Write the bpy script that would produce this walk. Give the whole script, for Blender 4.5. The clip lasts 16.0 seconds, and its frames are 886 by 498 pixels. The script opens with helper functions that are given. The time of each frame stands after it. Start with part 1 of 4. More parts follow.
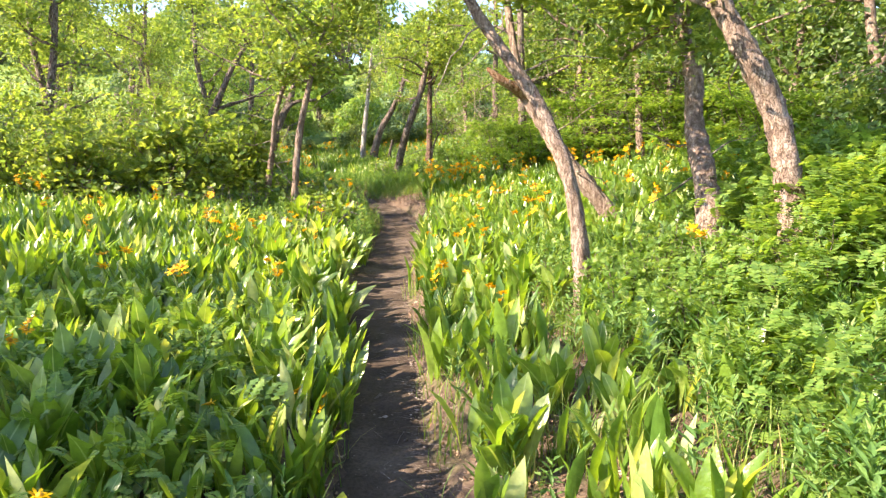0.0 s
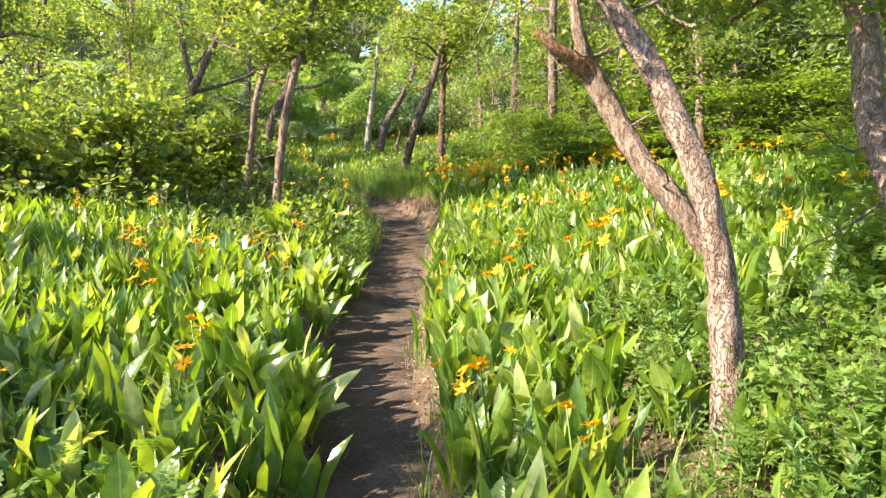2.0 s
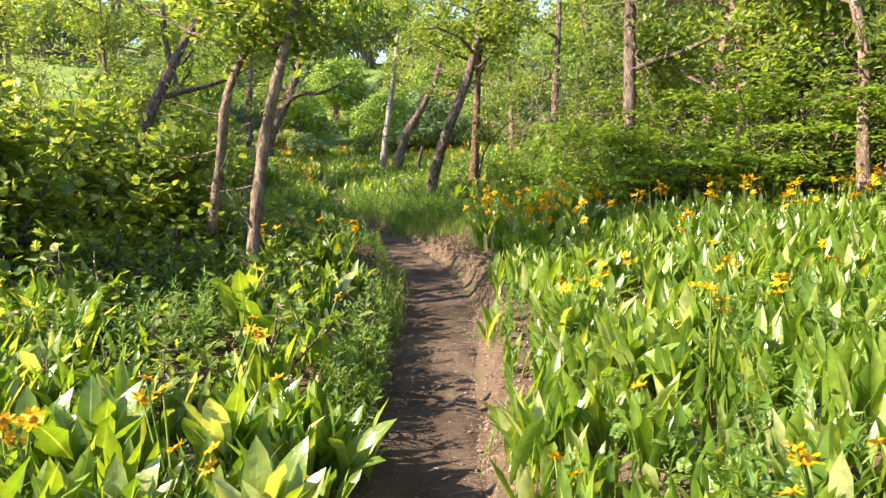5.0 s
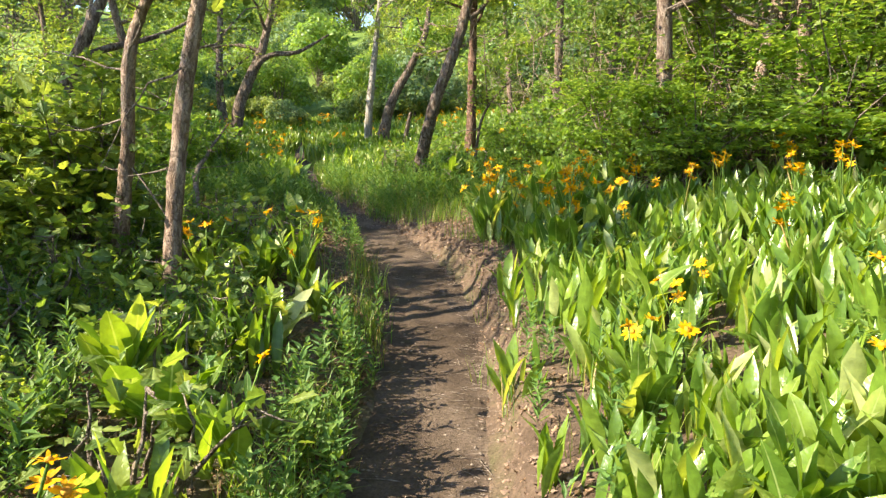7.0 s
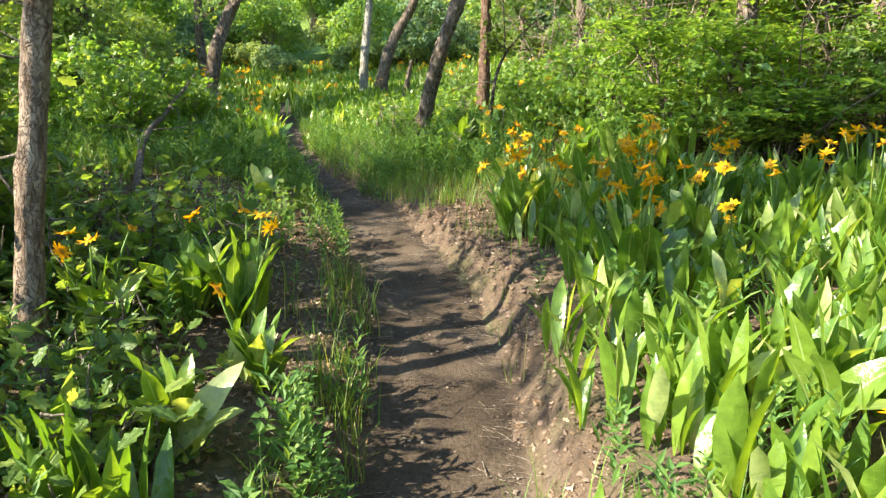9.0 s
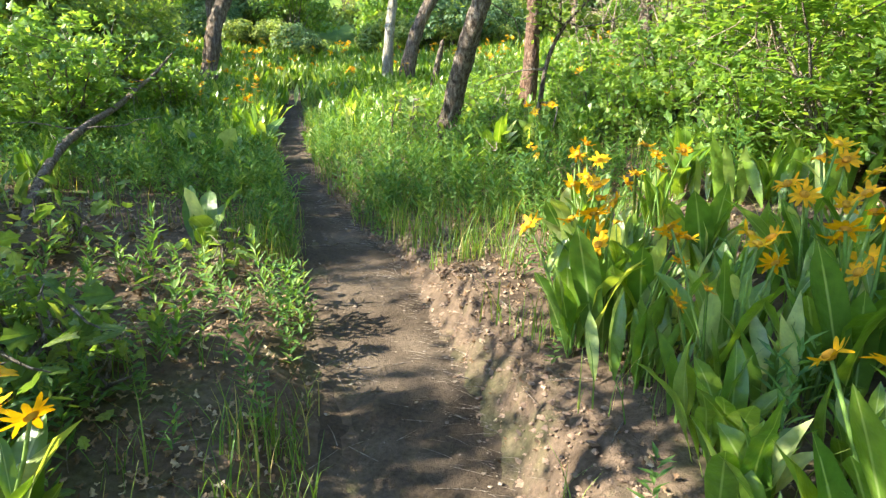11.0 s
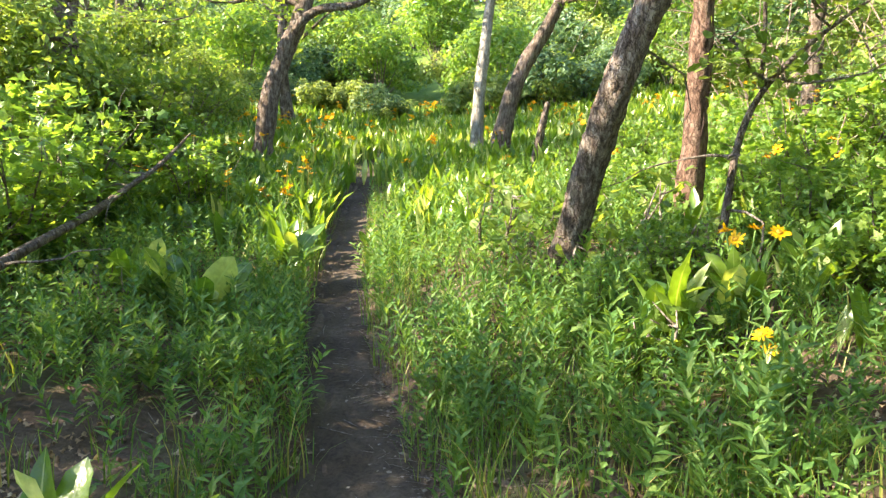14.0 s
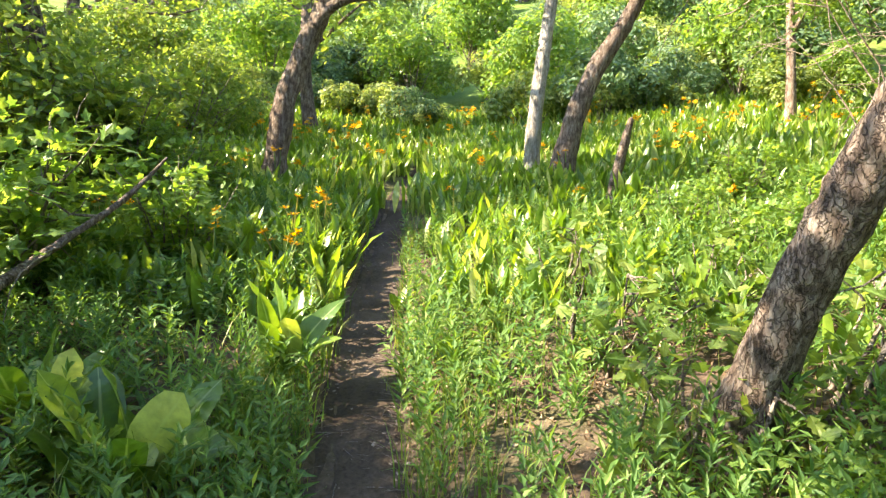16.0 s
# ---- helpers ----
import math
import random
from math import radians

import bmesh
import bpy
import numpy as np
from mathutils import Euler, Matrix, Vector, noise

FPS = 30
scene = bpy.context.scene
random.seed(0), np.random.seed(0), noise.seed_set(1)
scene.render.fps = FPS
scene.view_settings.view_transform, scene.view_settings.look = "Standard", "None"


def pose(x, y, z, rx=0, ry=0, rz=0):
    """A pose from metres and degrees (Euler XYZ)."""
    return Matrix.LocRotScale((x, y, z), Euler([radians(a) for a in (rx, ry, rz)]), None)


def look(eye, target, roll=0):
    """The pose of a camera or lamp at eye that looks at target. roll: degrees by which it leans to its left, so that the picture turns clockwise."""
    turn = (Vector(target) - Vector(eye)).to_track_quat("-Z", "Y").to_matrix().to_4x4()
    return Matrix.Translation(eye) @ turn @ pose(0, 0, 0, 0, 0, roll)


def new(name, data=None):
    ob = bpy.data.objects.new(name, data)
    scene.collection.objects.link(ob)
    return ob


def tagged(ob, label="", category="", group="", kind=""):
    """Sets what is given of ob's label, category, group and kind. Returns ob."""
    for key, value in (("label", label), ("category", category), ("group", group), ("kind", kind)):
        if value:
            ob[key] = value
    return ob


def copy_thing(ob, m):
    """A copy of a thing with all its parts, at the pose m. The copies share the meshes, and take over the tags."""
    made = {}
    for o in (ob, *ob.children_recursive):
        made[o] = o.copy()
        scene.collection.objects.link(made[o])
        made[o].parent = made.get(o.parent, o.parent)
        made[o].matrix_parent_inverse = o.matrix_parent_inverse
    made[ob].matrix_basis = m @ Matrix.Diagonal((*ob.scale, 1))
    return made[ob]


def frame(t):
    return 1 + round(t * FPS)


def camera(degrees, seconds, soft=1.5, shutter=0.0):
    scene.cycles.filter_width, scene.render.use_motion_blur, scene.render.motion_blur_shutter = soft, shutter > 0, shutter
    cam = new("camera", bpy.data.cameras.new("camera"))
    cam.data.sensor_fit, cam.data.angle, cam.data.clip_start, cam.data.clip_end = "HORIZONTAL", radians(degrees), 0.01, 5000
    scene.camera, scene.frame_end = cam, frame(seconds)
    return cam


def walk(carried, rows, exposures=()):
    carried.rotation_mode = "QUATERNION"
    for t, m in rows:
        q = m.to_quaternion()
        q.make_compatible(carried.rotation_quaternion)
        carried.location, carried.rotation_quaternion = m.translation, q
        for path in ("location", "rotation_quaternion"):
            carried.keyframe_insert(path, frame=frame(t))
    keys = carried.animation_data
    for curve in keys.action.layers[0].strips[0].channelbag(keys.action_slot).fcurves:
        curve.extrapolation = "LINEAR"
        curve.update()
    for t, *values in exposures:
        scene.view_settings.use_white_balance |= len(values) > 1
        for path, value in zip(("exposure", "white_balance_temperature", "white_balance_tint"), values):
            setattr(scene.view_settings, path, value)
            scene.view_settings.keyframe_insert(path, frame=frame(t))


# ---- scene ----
cam = camera(65.8, 16.0, soft=1.35)
PATH = [
    (0, (0.178, -0.155, 1.451), (0.129, 1.838, 1.3), 0.7),
    (0.5, (0.21, 0.37, 1.497), (0.158, 2.364, 1.339), 1.0),
    (1, (0.149, 0.854, 1.493), (0.09, 2.847, 1.331), 1.4),
    (1.5, (0.053, 1.366, 1.566), (-0.009, 3.358, 1.397), 1.8),
    (2, (0.016, 1.844, 1.607), (-0.052, 3.836, 1.439), 1.9),
    (2.5, (-0.002, 2.292, 1.682), (-0.094, 4.284, 1.529), 1.8),
    (3, (-0.115, 2.77, 1.749), (-0.225, 4.763, 1.62), 1.6),
    (3.5, (-0.197, 3.221, 1.748), (-0.313, 5.214, 1.63), 1.5),
    (4, (-0.251, 3.688, 1.827), (-0.365, 5.682, 1.707), 1.7),
    (4.5, (-0.34, 4.172, 1.815), (-0.45, 6.165, 1.69), 2.1),
    (4.7, (-0.378, 4.361, 1.883), (-0.489, 6.354, 1.752), 2.1),
    (6.8, (-0.541, 6.006, 2.038), (-0.63, 7.99, 1.803), 1.4),
    (7, (-0.513, 6.234, 2.039), (-0.603, 8.218, 1.801), 1.1),
    (7.5, (-0.511, 6.676, 2.047), (-0.601, 8.656, 1.779), 1.0),
    (8, (-0.584, 7.162, 2.094), (-0.678, 9.135, 1.778), 1.2),
    (8.2, (-0.609, 7.298, 2.115), (-0.705, 9.268, 1.784), 1.1),
    (10.3, (-0.671, 9.145, 2.204), (-0.784, 11.097, 1.782), 2.3),
    (10.5, (-0.677, 9.4, 2.199), (-0.819, 11.35, 1.779), 2.5),
    (11, (-0.668, 9.802, 2.295), (-0.87, 11.745, 1.864), 2.1),
    (11.5, (-0.747, 10.273, 2.372), (-0.999, 12.212, 1.953), 1.9),
    (12, (-0.763, 10.706, 2.407), (-1.051, 12.646, 2.016), 1.3),
    (12.5, (-0.779, 11.067, 2.469), (-1.153, 12.999, 2.11), 0.9),
    (13, (-0.845, 11.385, 2.468), (-1.274, 13.312, 2.15), 0.5),
    (13.5, (-0.941, 11.724, 2.55), (-1.392, 13.649, 2.25), 0.7),
    (14, (-1.073, 12.119, 2.58), (-1.547, 14.04, 2.286), 0.9),
    (14.5, (-1.192, 12.409, 2.621), (-1.697, 14.322, 2.325), 1.4),
    (15, (-1.381, 12.792, 2.675), (-1.908, 14.699, 2.381), 1.9),
    (15.5, (-1.543, 13.145, 2.696), (-2.081, 15.049, 2.406), 2.1),
    (16, (-1.671, 13.578, 2.784), (-2.215, 15.479, 2.489), 1.9),
]
walk(cam, [(t, look(eye, target, roll)) for t, eye, target, roll in PATH], exposures=[(0, 2.1, 6950, 18), (1.5, 2.0, 6950, 16), (4.5, 1.78, 7100, 17), (7.5, 1.76, 6900, 7), (10.5, 2.22, 6350, 2), (12.5, 2.38, 6350, 2), (14.5, 2.45, 7000, 10), (16, 2.45, 7100, 10)])

# ---- light ----
SUN_WAY = Vector((-0.84, -0.36, 0.62)).normalized()
world = bpy.data.worlds.new("sky")
scene.world = world
world.use_nodes = True
wn = world.node_tree.nodes
sky = wn.new("ShaderNodeTexSky")
sky.sky_type = "NISHITA"
sky.sun_disc = False
sky.sun_elevation = math.asin(SUN_WAY.z)
sky.sun_rotation = math.atan2(SUN_WAY.x, SUN_WAY.y)
sky.altitude = 1800
wn["Background"].inputs["Strength"].default_value = 0.15
world.node_tree.links.new(sky.outputs[0], wn["Background"].inputs["Color"])
sun_data = bpy.data.lights.new("sun", "SUN")
sun_data.energy = 5.0
sun_data.angle = radians(0.53)
sun_data.color = (1.0, 0.9, 0.7)
sun = new("sun", sun_data)
sun.matrix_world = look(SUN_WAY * 60, (0, 0, 0))


# ---- materials ----
def material(name):
    m = bpy.data.materials.new(name)
    m.use_nodes = True
    return m, m.node_tree.nodes, m.node_tree.links


def ramp(nodes, stops):
    r = nodes.new("ShaderNodeValToRGB")
    while len(r.color_ramp.elements) < len(stops):
        r.color_ramp.elements.new(0.5)
    for e, (p, c) in zip(r.color_ramp.elements, stops):
        e.position = p
        e.color = (*c, 1)
    return r


def noise_node(nodes, links, scale, detail=4.0, rough=0.6, stretch=(1, 1, 1)):
    co = nodes.new("ShaderNodeTexCoord")
    mp = nodes.new("ShaderNodeMapping")
    mp.inputs["Scale"].default_value = stretch
    n = nodes.new("ShaderNodeTexNoise")
    n.inputs["Scale"].default_value = scale
    n.inputs["Detail"].default_value = detail
    n.inputs["Roughness"].default_value = rough
    links.new(co.outputs["Object"], mp.inputs["Vector"])
    links.new(mp.outputs["Vector"], n.inputs["Vector"])
    return n


def mixed(nodes, links, kind, fac, a, b):
    mx = nodes.new("ShaderNodeMix")
    mx.data_type = "RGBA"
    mx.blend_type = kind
    if isinstance(fac, float):
        mx.inputs["Factor"].default_value = fac
    else:
        links.new(fac, mx.inputs["Factor"])
    for sock, v in ((mx.inputs["A"], a), (mx.inputs["B"], b)):
        if isinstance(v, tuple):
            sock.default_value = (*v, 1)
        else:
            links.new(v, sock)
    return mx.outputs["Result"]


def leaf_material(name, stops, through_light=0.35, rough=0.45, per_object=False, grain=60.0, spec=0.5, glow=(2.0, 1.8, 0.7), veins=False):
    """Green leaf: colour by leaf, blotches, light passing through."""
    m, nodes, links = material(name)
    bsdf = nodes["Principled BSDF"]
    if per_object:
        rnd = nodes.new("ShaderNodeObjectInfo").outputs["Random"]
    else:
        rnd = nodes.new("ShaderNodeNewGeometry").outputs["Random Per Island"]
    r = ramp(nodes, stops)
    links.new(rnd, r.inputs[0])
    n = noise_node(nodes, links, grain, 3.0)
    nr = ramp(nodes, [(0.3, (0.72, 0.74, 0.68)), (0.7, (1.2, 1.16, 1.1))])
    links.new(n.outputs["Fac"], nr.inputs[0])
    col = mixed(nodes, links, "MULTIPLY", 1.0, r.outputs[0], nr.outputs[0])
    if veins:
        # pale rib down the middle, from the leaf's own crosswise coordinate
        at = nodes.new("ShaderNodeAttribute")
        at.attribute_name = "across"
        ab = nodes.new("ShaderNodeMath")
        ab.operation = "ABSOLUTE"
        links.new(at.outputs["Fac"], ab.inputs[0])
        mr = nodes.new("ShaderNodeMapRange")
        mr.inputs["From Min"].default_value, mr.inputs["From Max"].default_value = 0.03, 0.1
        mr.inputs["To Min"].default_value, mr.inputs["To Max"].default_value = 0.7, 0.0
        links.new(ab.outputs[0], mr.inputs["Value"])
        col = mixed(nodes, links, "MIX", mr.outputs[0], col, (0.36, 0.44, 0.2))
    links.new(col, bsdf.inputs["Base Color"])
    bsdf.inputs["Roughness"].default_value = rough
    bsdf.inputs["Specular IOR Level"].default_value = spec
    nb = noise_node(nodes, links, grain * 1.2, 3.0)
    bp = nodes.new("ShaderNodeBump")
    bp.inputs["Strength"].default_value = 0.5
    bp.inputs["Distance"].default_value = 0.01
    links.new(nb.outputs["Fac"], bp.inputs["Height"])
    links.new(bp.outputs[0], bsdf.inputs["Normal"])
    tr = nodes.new("ShaderNodeBsdfTranslucent")
    bright = mixed(nodes, links, "MULTIPLY", 1.0, col, glow)
    links.new(bright, tr.inputs["Color"])
    mix = nodes.new("ShaderNodeMixShader")
    mix.inputs[0].default_value = through_light
    links.new(bsdf.outputs[0], mix.inputs[1])
    links.new(tr.outputs[0], mix.inputs[2])
    links.new(mix.outputs[0], nodes["Material Output"].inputs["Surface"])
    return m


def bark_material(name, dark, light, patch, scale=9.0, plates=16.0):
    """Plated bark: pale ridges parted by dark upright furrows."""
    m, nodes, links = material(name)
    bsdf = nodes["Principled BSDF"]
    co = nodes.new("ShaderNodeTexCoord")
    mp = nodes.new("ShaderNodeMapping")
    mp.inputs["Scale"].default_value = (3.2, 3.2, 0.4)
    links.new(co.outputs["Object"], mp.inputs["Vector"])
    wob = noise_node(nodes, links, 14.0, 3.0)
    vec = nodes.new("ShaderNodeVectorMath")
    vec.operation = "MULTIPLY_ADD"
    vec.inputs[1].default_value = (0.34, 0.34, 0.12)
    links.new(wob.outputs["Color"], vec.inputs[0])
    links.new(mp.outputs["Vector"], vec.inputs[2])
    vor = nodes.new("ShaderNodeTexVoronoi")
    vor.feature = "DISTANCE_TO_EDGE"
    vor.inputs["Scale"].default_value = plates
    links.new(vec.outputs[0], vor.inputs["Vector"])
    edge = nodes.new("ShaderNodeMapRange")
    edge.inputs["From Min"].default_value, edge.inputs["From Max"].default_value = 0.0, 0.1
    edge.inputs["To Min"].default_value = 0.42
    links.new(vor.outputs["Distance"], edge.inputs["Value"])
    n = noise_node(nodes, links, scale, 6.0, 0.7, (3.0, 3.0, 0.9))
    r = ramp(nodes, [(0.36, dark), (0.48, light), (0.66, patch)])
    links.new(n.outputs["Fac"], r.inputs[0])
    n2 = noise_node(nodes, links, 2.2, 3.0)
    r2 = ramp(nodes, [(0.3, (0.7, 0.68, 0.66)), (0.7, (1.15, 1.12, 1.1))])
    links.new(n2.outputs["Fac"], r2.inputs[0])
    ridge = mixed(nodes, links, "MULTIPLY", 1.0, r.outputs[0], r2.outputs[0])
    links.new(mixed(nodes, links, "MIX", edge.outputs[0], tuple(0.7 * v for v in dark), ridge), bsdf.inputs["Base Color"])
    bsdf.inputs["Roughness"].default_value = 0.9
    bsdf.inputs["Specular IOR Level"].default_value = 0.2
    n3 = noise_node(nodes, links, scale * 4, 6.0, 0.7, (2.2, 2.2, 0.8))
    add = nodes.new("ShaderNodeMath")
    add.operation = "MULTIPLY_ADD"
    add.inputs[1].default_value = 0.5
    links.new(n3.outputs["Fac"], add.inputs[0])
    links.new(edge.outputs[0], add.inputs[2])
    bp = nodes.new("ShaderNodeBump")
    bp.inputs["Strength"].default_value = 1.0
    bp.inputs["Distance"].default_value = 0.016
    links.new(add.outputs[0], bp.inputs["Height"])
    links.new(bp.outputs[0], bsdf.inputs["Normal"])
    return m


def soil_material(name, stops, big=1.2, fine=45.0, bump=0.012):
    m, nodes, links = material(name)
    bsdf = nodes["Principled BSDF"]
    n = noise_node(nodes, links, big, 5.0, 0.65)
    n2 = noise_node(nodes, links, fine, 6.0, 0.7)
    r = ramp(nodes, stops)
    links.new(n.outputs["Fac"], r.inputs[0])
    r2 = ramp(nodes, [(0.3, (0.55, 0.53, 0.5)), (0.5, (0.95, 0.95, 0.95)), (0.72, (1.35, 1.32, 1.28))])
    links.new(n2.outputs["Fac"], r2.inputs[0])
    links.new(mixed(nodes, links, "MULTIPLY", 1.0, r.outputs[0], r2.outputs[0]), bsdf.inputs["Base Color"])
    bsdf.inputs["Roughness"].default_value = 0.95
    bsdf.inputs["Specular IOR Level"].default_value = 0.15
    b = nodes.new("ShaderNodeBump")
    b.inputs["Strength"].default_value = 0.9
    b.inputs["Distance"].default_value = bump
    links.new(n2.outputs["Fac"], b.inputs["Height"])
    links.new(b.outputs[0], bsdf.inputs["Normal"])
    return m


def plain_material(name, stops, rough=0.8, through_light=0.0):
    return leaf_material(name, stops, through_light, rough, False, 80.0, 0.3)


# the two palest stops paint in white sun glints, besides pale leaf undersides
MULE = [(0.0, (0.08, 0.165, 0.03)), (0.4, (0.14, 0.24, 0.038)), (0.78, (0.20, 0.30, 0.05)), (0.9, (0.33, 0.40, 0.15)), (1.0, (0.46, 0.51, 0.29))]
M_mule = leaf_material("broad_leaf", MULE, 0.42, 0.3, True, 25.0, 0.75, (2.1, 1.9, 0.5), veins=True)
M_mule_far = leaf_material("broad_leaf_field", MULE, 0.42, 0.3, False, 25.0, 0.75, (2.1, 1.9, 0.5))
M_stem = leaf_material("flower_stem", [(0.0, (0.14, 0.25, 0.05)), (1.0, (0.22, 0.32, 0.09))], 0.2, 0.5, True)
M_petal = leaf_material("yellow_petal", [(0.0, (0.82, 0.40, 0.004)), (1.0, (0.90, 0.53, 0.01))], 0.35, 0.55, True, 50.0, 0.3, (1.1, 1.0, 0.6))
M_petal_far = leaf_material("yellow_petal_field", [(0.0, (0.80, 0.37, 0.004)), (1.0, (0.90, 0.53, 0.01))], 0.35, 0.55, False, 50.0, 0.3, (1.1, 1.0, 0.6))
M_disc = leaf_material("flower_disc", [(0.0, (0.50, 0.22, 0.01)), (1.0, (0.62, 0.32, 0.02))], 0.05, 0.8, True)
M_herb = leaf_material("herb_leaf", [(0.0, (0.07, 0.155, 0.045)), (0.6, (0.12, 0.225, 0.06)), (1.0, (0.21, 0.31, 0.09))], 0.4, 0.48, spec=0.35)
M_grass = leaf_material("grass_blade", [(0.0, (0.08, 0.165, 0.03)), (0.6, (0.14, 0.24, 0.04)), (0.88, (0.24, 0.29, 0.07)), (1.0, (0.42, 0.33, 0.15))], 0.35, 0.45)
M_oak = leaf_material("oak_leaf", [(0.0, (0.11, 0.19, 0.055)), (0.5, (0.18, 0.265, 0.07)), (1.0, (0.30, 0.37, 0.11))], 0.5, 0.36)
M_maple = leaf_material("maple_leaf", [(0.0, (0.10, 0.195, 0.05)), (0.5, (0.16, 0.27, 0.065)), (1.0, (0.26, 0.36, 0.09))], 0.5, 0.36)
M_dark = leaf_material("thicket_leaf", [(0.0, (0.07, 0.135, 0.045)), (0.5, (0.12, 0.195, 0.062)), (1.0, (0.215, 0.29, 0.095))], 0.48, 0.4)
M_hill = leaf_material("hillside_leaf", [(0.0, (0.13, 0.20, 0.07)), (0.5, (0.22, 0.29, 0.10)), (1.0, (0.36, 0.41, 0.17))], 0.45, 0.45)
# leaf colour carries the bluish shadow between the hillside's lit tops
M_bluish = leaf_material("blue_green_leaf", [(0.0, (0.07, 0.14, 0.075)), (0.5, (0.12, 0.20, 0.105)), (1.0, (0.22, 0.31, 0.17))], 0.4, 0.45)
M_litter = plain_material("dead_leaf", [(0.0, (0.12, 0.07, 0.048)), (0.4, (0.23, 0.145, 0.10)), (0.8, (0.36, 0.245, 0.175)), (1.0, (0.52, 0.42, 0.33))], 0.8, 0.1)
M_bark = bark_material("oak_bark", (0.15, 0.10, 0.078), (0.29, 0.21, 0.17), (0.45, 0.365, 0.315))
M_bark_dark = bark_material("dark_bark", (0.075, 0.052, 0.042), (0.19, 0.14, 0.115), (0.38, 0.32, 0.28), 12.0)
M_bark_pale = bark_material("pale_bark", (0.20, 0.17, 0.15), (0.42, 0.38, 0.34), (0.60, 0.57, 0.53), 12.0)
M_twig = bark_material("grey_twig", (0.13, 0.10, 0.085), (0.26, 0.21, 0.18), (0.42, 0.37, 0.33), 20.0)
M_bark_red = bark_material("red_bark", (0.07, 0.04, 0.03), (0.18, 0.105, 0.08), (0.33, 0.23, 0.185), 12.0)
M_brush = bark_material("dry_twig", (0.24, 0.17, 0.14), (0.40, 0.30, 0.25), (0.55, 0.45, 0.39), 20.0)
M_wood = bark_material("torn_wood", (0.17, 0.078, 0.04), (0.33, 0.18, 0.105), (0.52, 0.37, 0.27), 14.0)
M_ground = soil_material("forest_soil", [(0.3, (0.085, 0.058, 0.043)), (0.48, (0.15, 0.105, 0.08)), (0.6, (0.12, 0.105, 0.06)), (0.75, (0.24, 0.172, 0.133))], 1.7, 32.0, 0.03)
def grassy_far(m):
    """Green cover on the open hillside past the meadow."""
    nodes, links = m.node_tree.nodes, m.node_tree.links
    bsdf = nodes["Principled BSDF"]
    soil = bsdf.inputs["Base Color"].links[0].from_socket
    sep = nodes.new("ShaderNodeSeparateXYZ")
    links.new(nodes.new("ShaderNodeNewGeometry").outputs["Position"], sep.inputs[0])
    mr = nodes.new("ShaderNodeMapRange")
    mr.inputs["From Min"].default_value, mr.inputs["From Max"].default_value = 20, 27
    links.new(sep.outputs["Y"], mr.inputs["Value"])
    n = noise_node(nodes, links, 0.9, 5.0)
    r = ramp(nodes, [(0.35, (0.09, 0.15, 0.035)), (0.55, (0.16, 0.23, 0.05)), (0.7, (0.24, 0.27, 0.09))])
    links.new(n.outputs["Fac"], r.inputs[0])
    links.new(mixed(nodes, links, "MIX", mr.outputs[0], soil, r.outputs[0]), bsdf.inputs["Base Color"])


grassy_far(M_ground)
# dirt colour darkened to include the shade of plants along the path
M_trail = soil_material("trodden_dirt", [(0.3, (0.055, 0.039, 0.029)), (0.5, (0.09, 0.065, 0.05)), (0.72, (0.16, 0.119, 0.093))], 2.2, 55.0, 0.014)
M_clod = soil_material("bank_soil", [(0.3, (0.17, 0.11, 0.083)), (0.7, (0.34, 0.24, 0.19))], 5.0, 60.0, 0.01)
M_stone = soil_material("pebble", [(0.3, (0.16, 0.12, 0.10)), (0.7, (0.34, 0.28, 0.24))], 6.0, 60.0, 0.004)


# ---- arithmetic ----
def value_noise(p, seed=0):
    """Smooth noise between -1 and 1 at points p (n, 3)."""
    p = np.asarray(p, float)
    i = np.floor(p).astype(np.int64)
    f = p - i
    f = f * f * (3 - 2 * f)
    out = 0
    for dx in (0, 1):
        for dy in (0, 1):
            for dz in (0, 1):
                h = (i[:, 0] + dx) * 374761393 + (i[:, 1] + dy) * 668265263 + (i[:, 2] + dz) * 2147483647 + seed * 974634777
                h = (h ^ (h >> 13)) * 1274126177
                h = (h ^ (h >> 16)) & 0xFFFF
                w = (f[:, 0] if dx else 1 - f[:, 0]) * (f[:, 1] if dy else 1 - f[:, 1]) * (f[:, 2] if dz else 1 - f[:, 2])
                out = out + w * (h / 32767.5 - 1)
    return out


def noise2(x, y, size, seed=0):
    x, y = np.asarray(x, float), np.asarray(y, float)
    return value_noise(np.stack([x.ravel() / size, y.ravel() / size, np.full(x.size, 0.37)], 1), seed).reshape(x.shape)


TRAIL_Y = [-40, -6, 0, 2.5, 3.65, 5.4, 6.6, 8.6, 10.2, 11.2, 12.0, 12.8, 13.5, 14.5, 15.2, 16.5, 18.1, 19.7, 21.3, 22.9, 26, 34, 60]
TRAIL_X = [4, 0.7, 0.22, -0.1, -0.25, -0.5, -0.6, -0.7, -0.72, -0.83, -0.98, -1.24, -1.54, -2.0, -2.36, -2.92, -3.46, -3.98, -4.42, -4.8, -5.5, -7.5, -14]
TRAIL_W = [0.19, 0.19, 0.19, 0.195, 0.205, 0.245, 0.29, 0.29, 0.3, 0.31, 0.32, 0.31, 0.3, 0.23, 0.19, 0.18, 0.17, 0.15, 0.13, 0.07, 0.05, 0.05, 0.05]
PROFILE_Y = [-400, -60, -20, -3, 0, 3, 6, 9, 11, 13.6, 15.7, 18, 19.5, 21, 25, 30, 36, 45, 60, 90, 200, 2500]
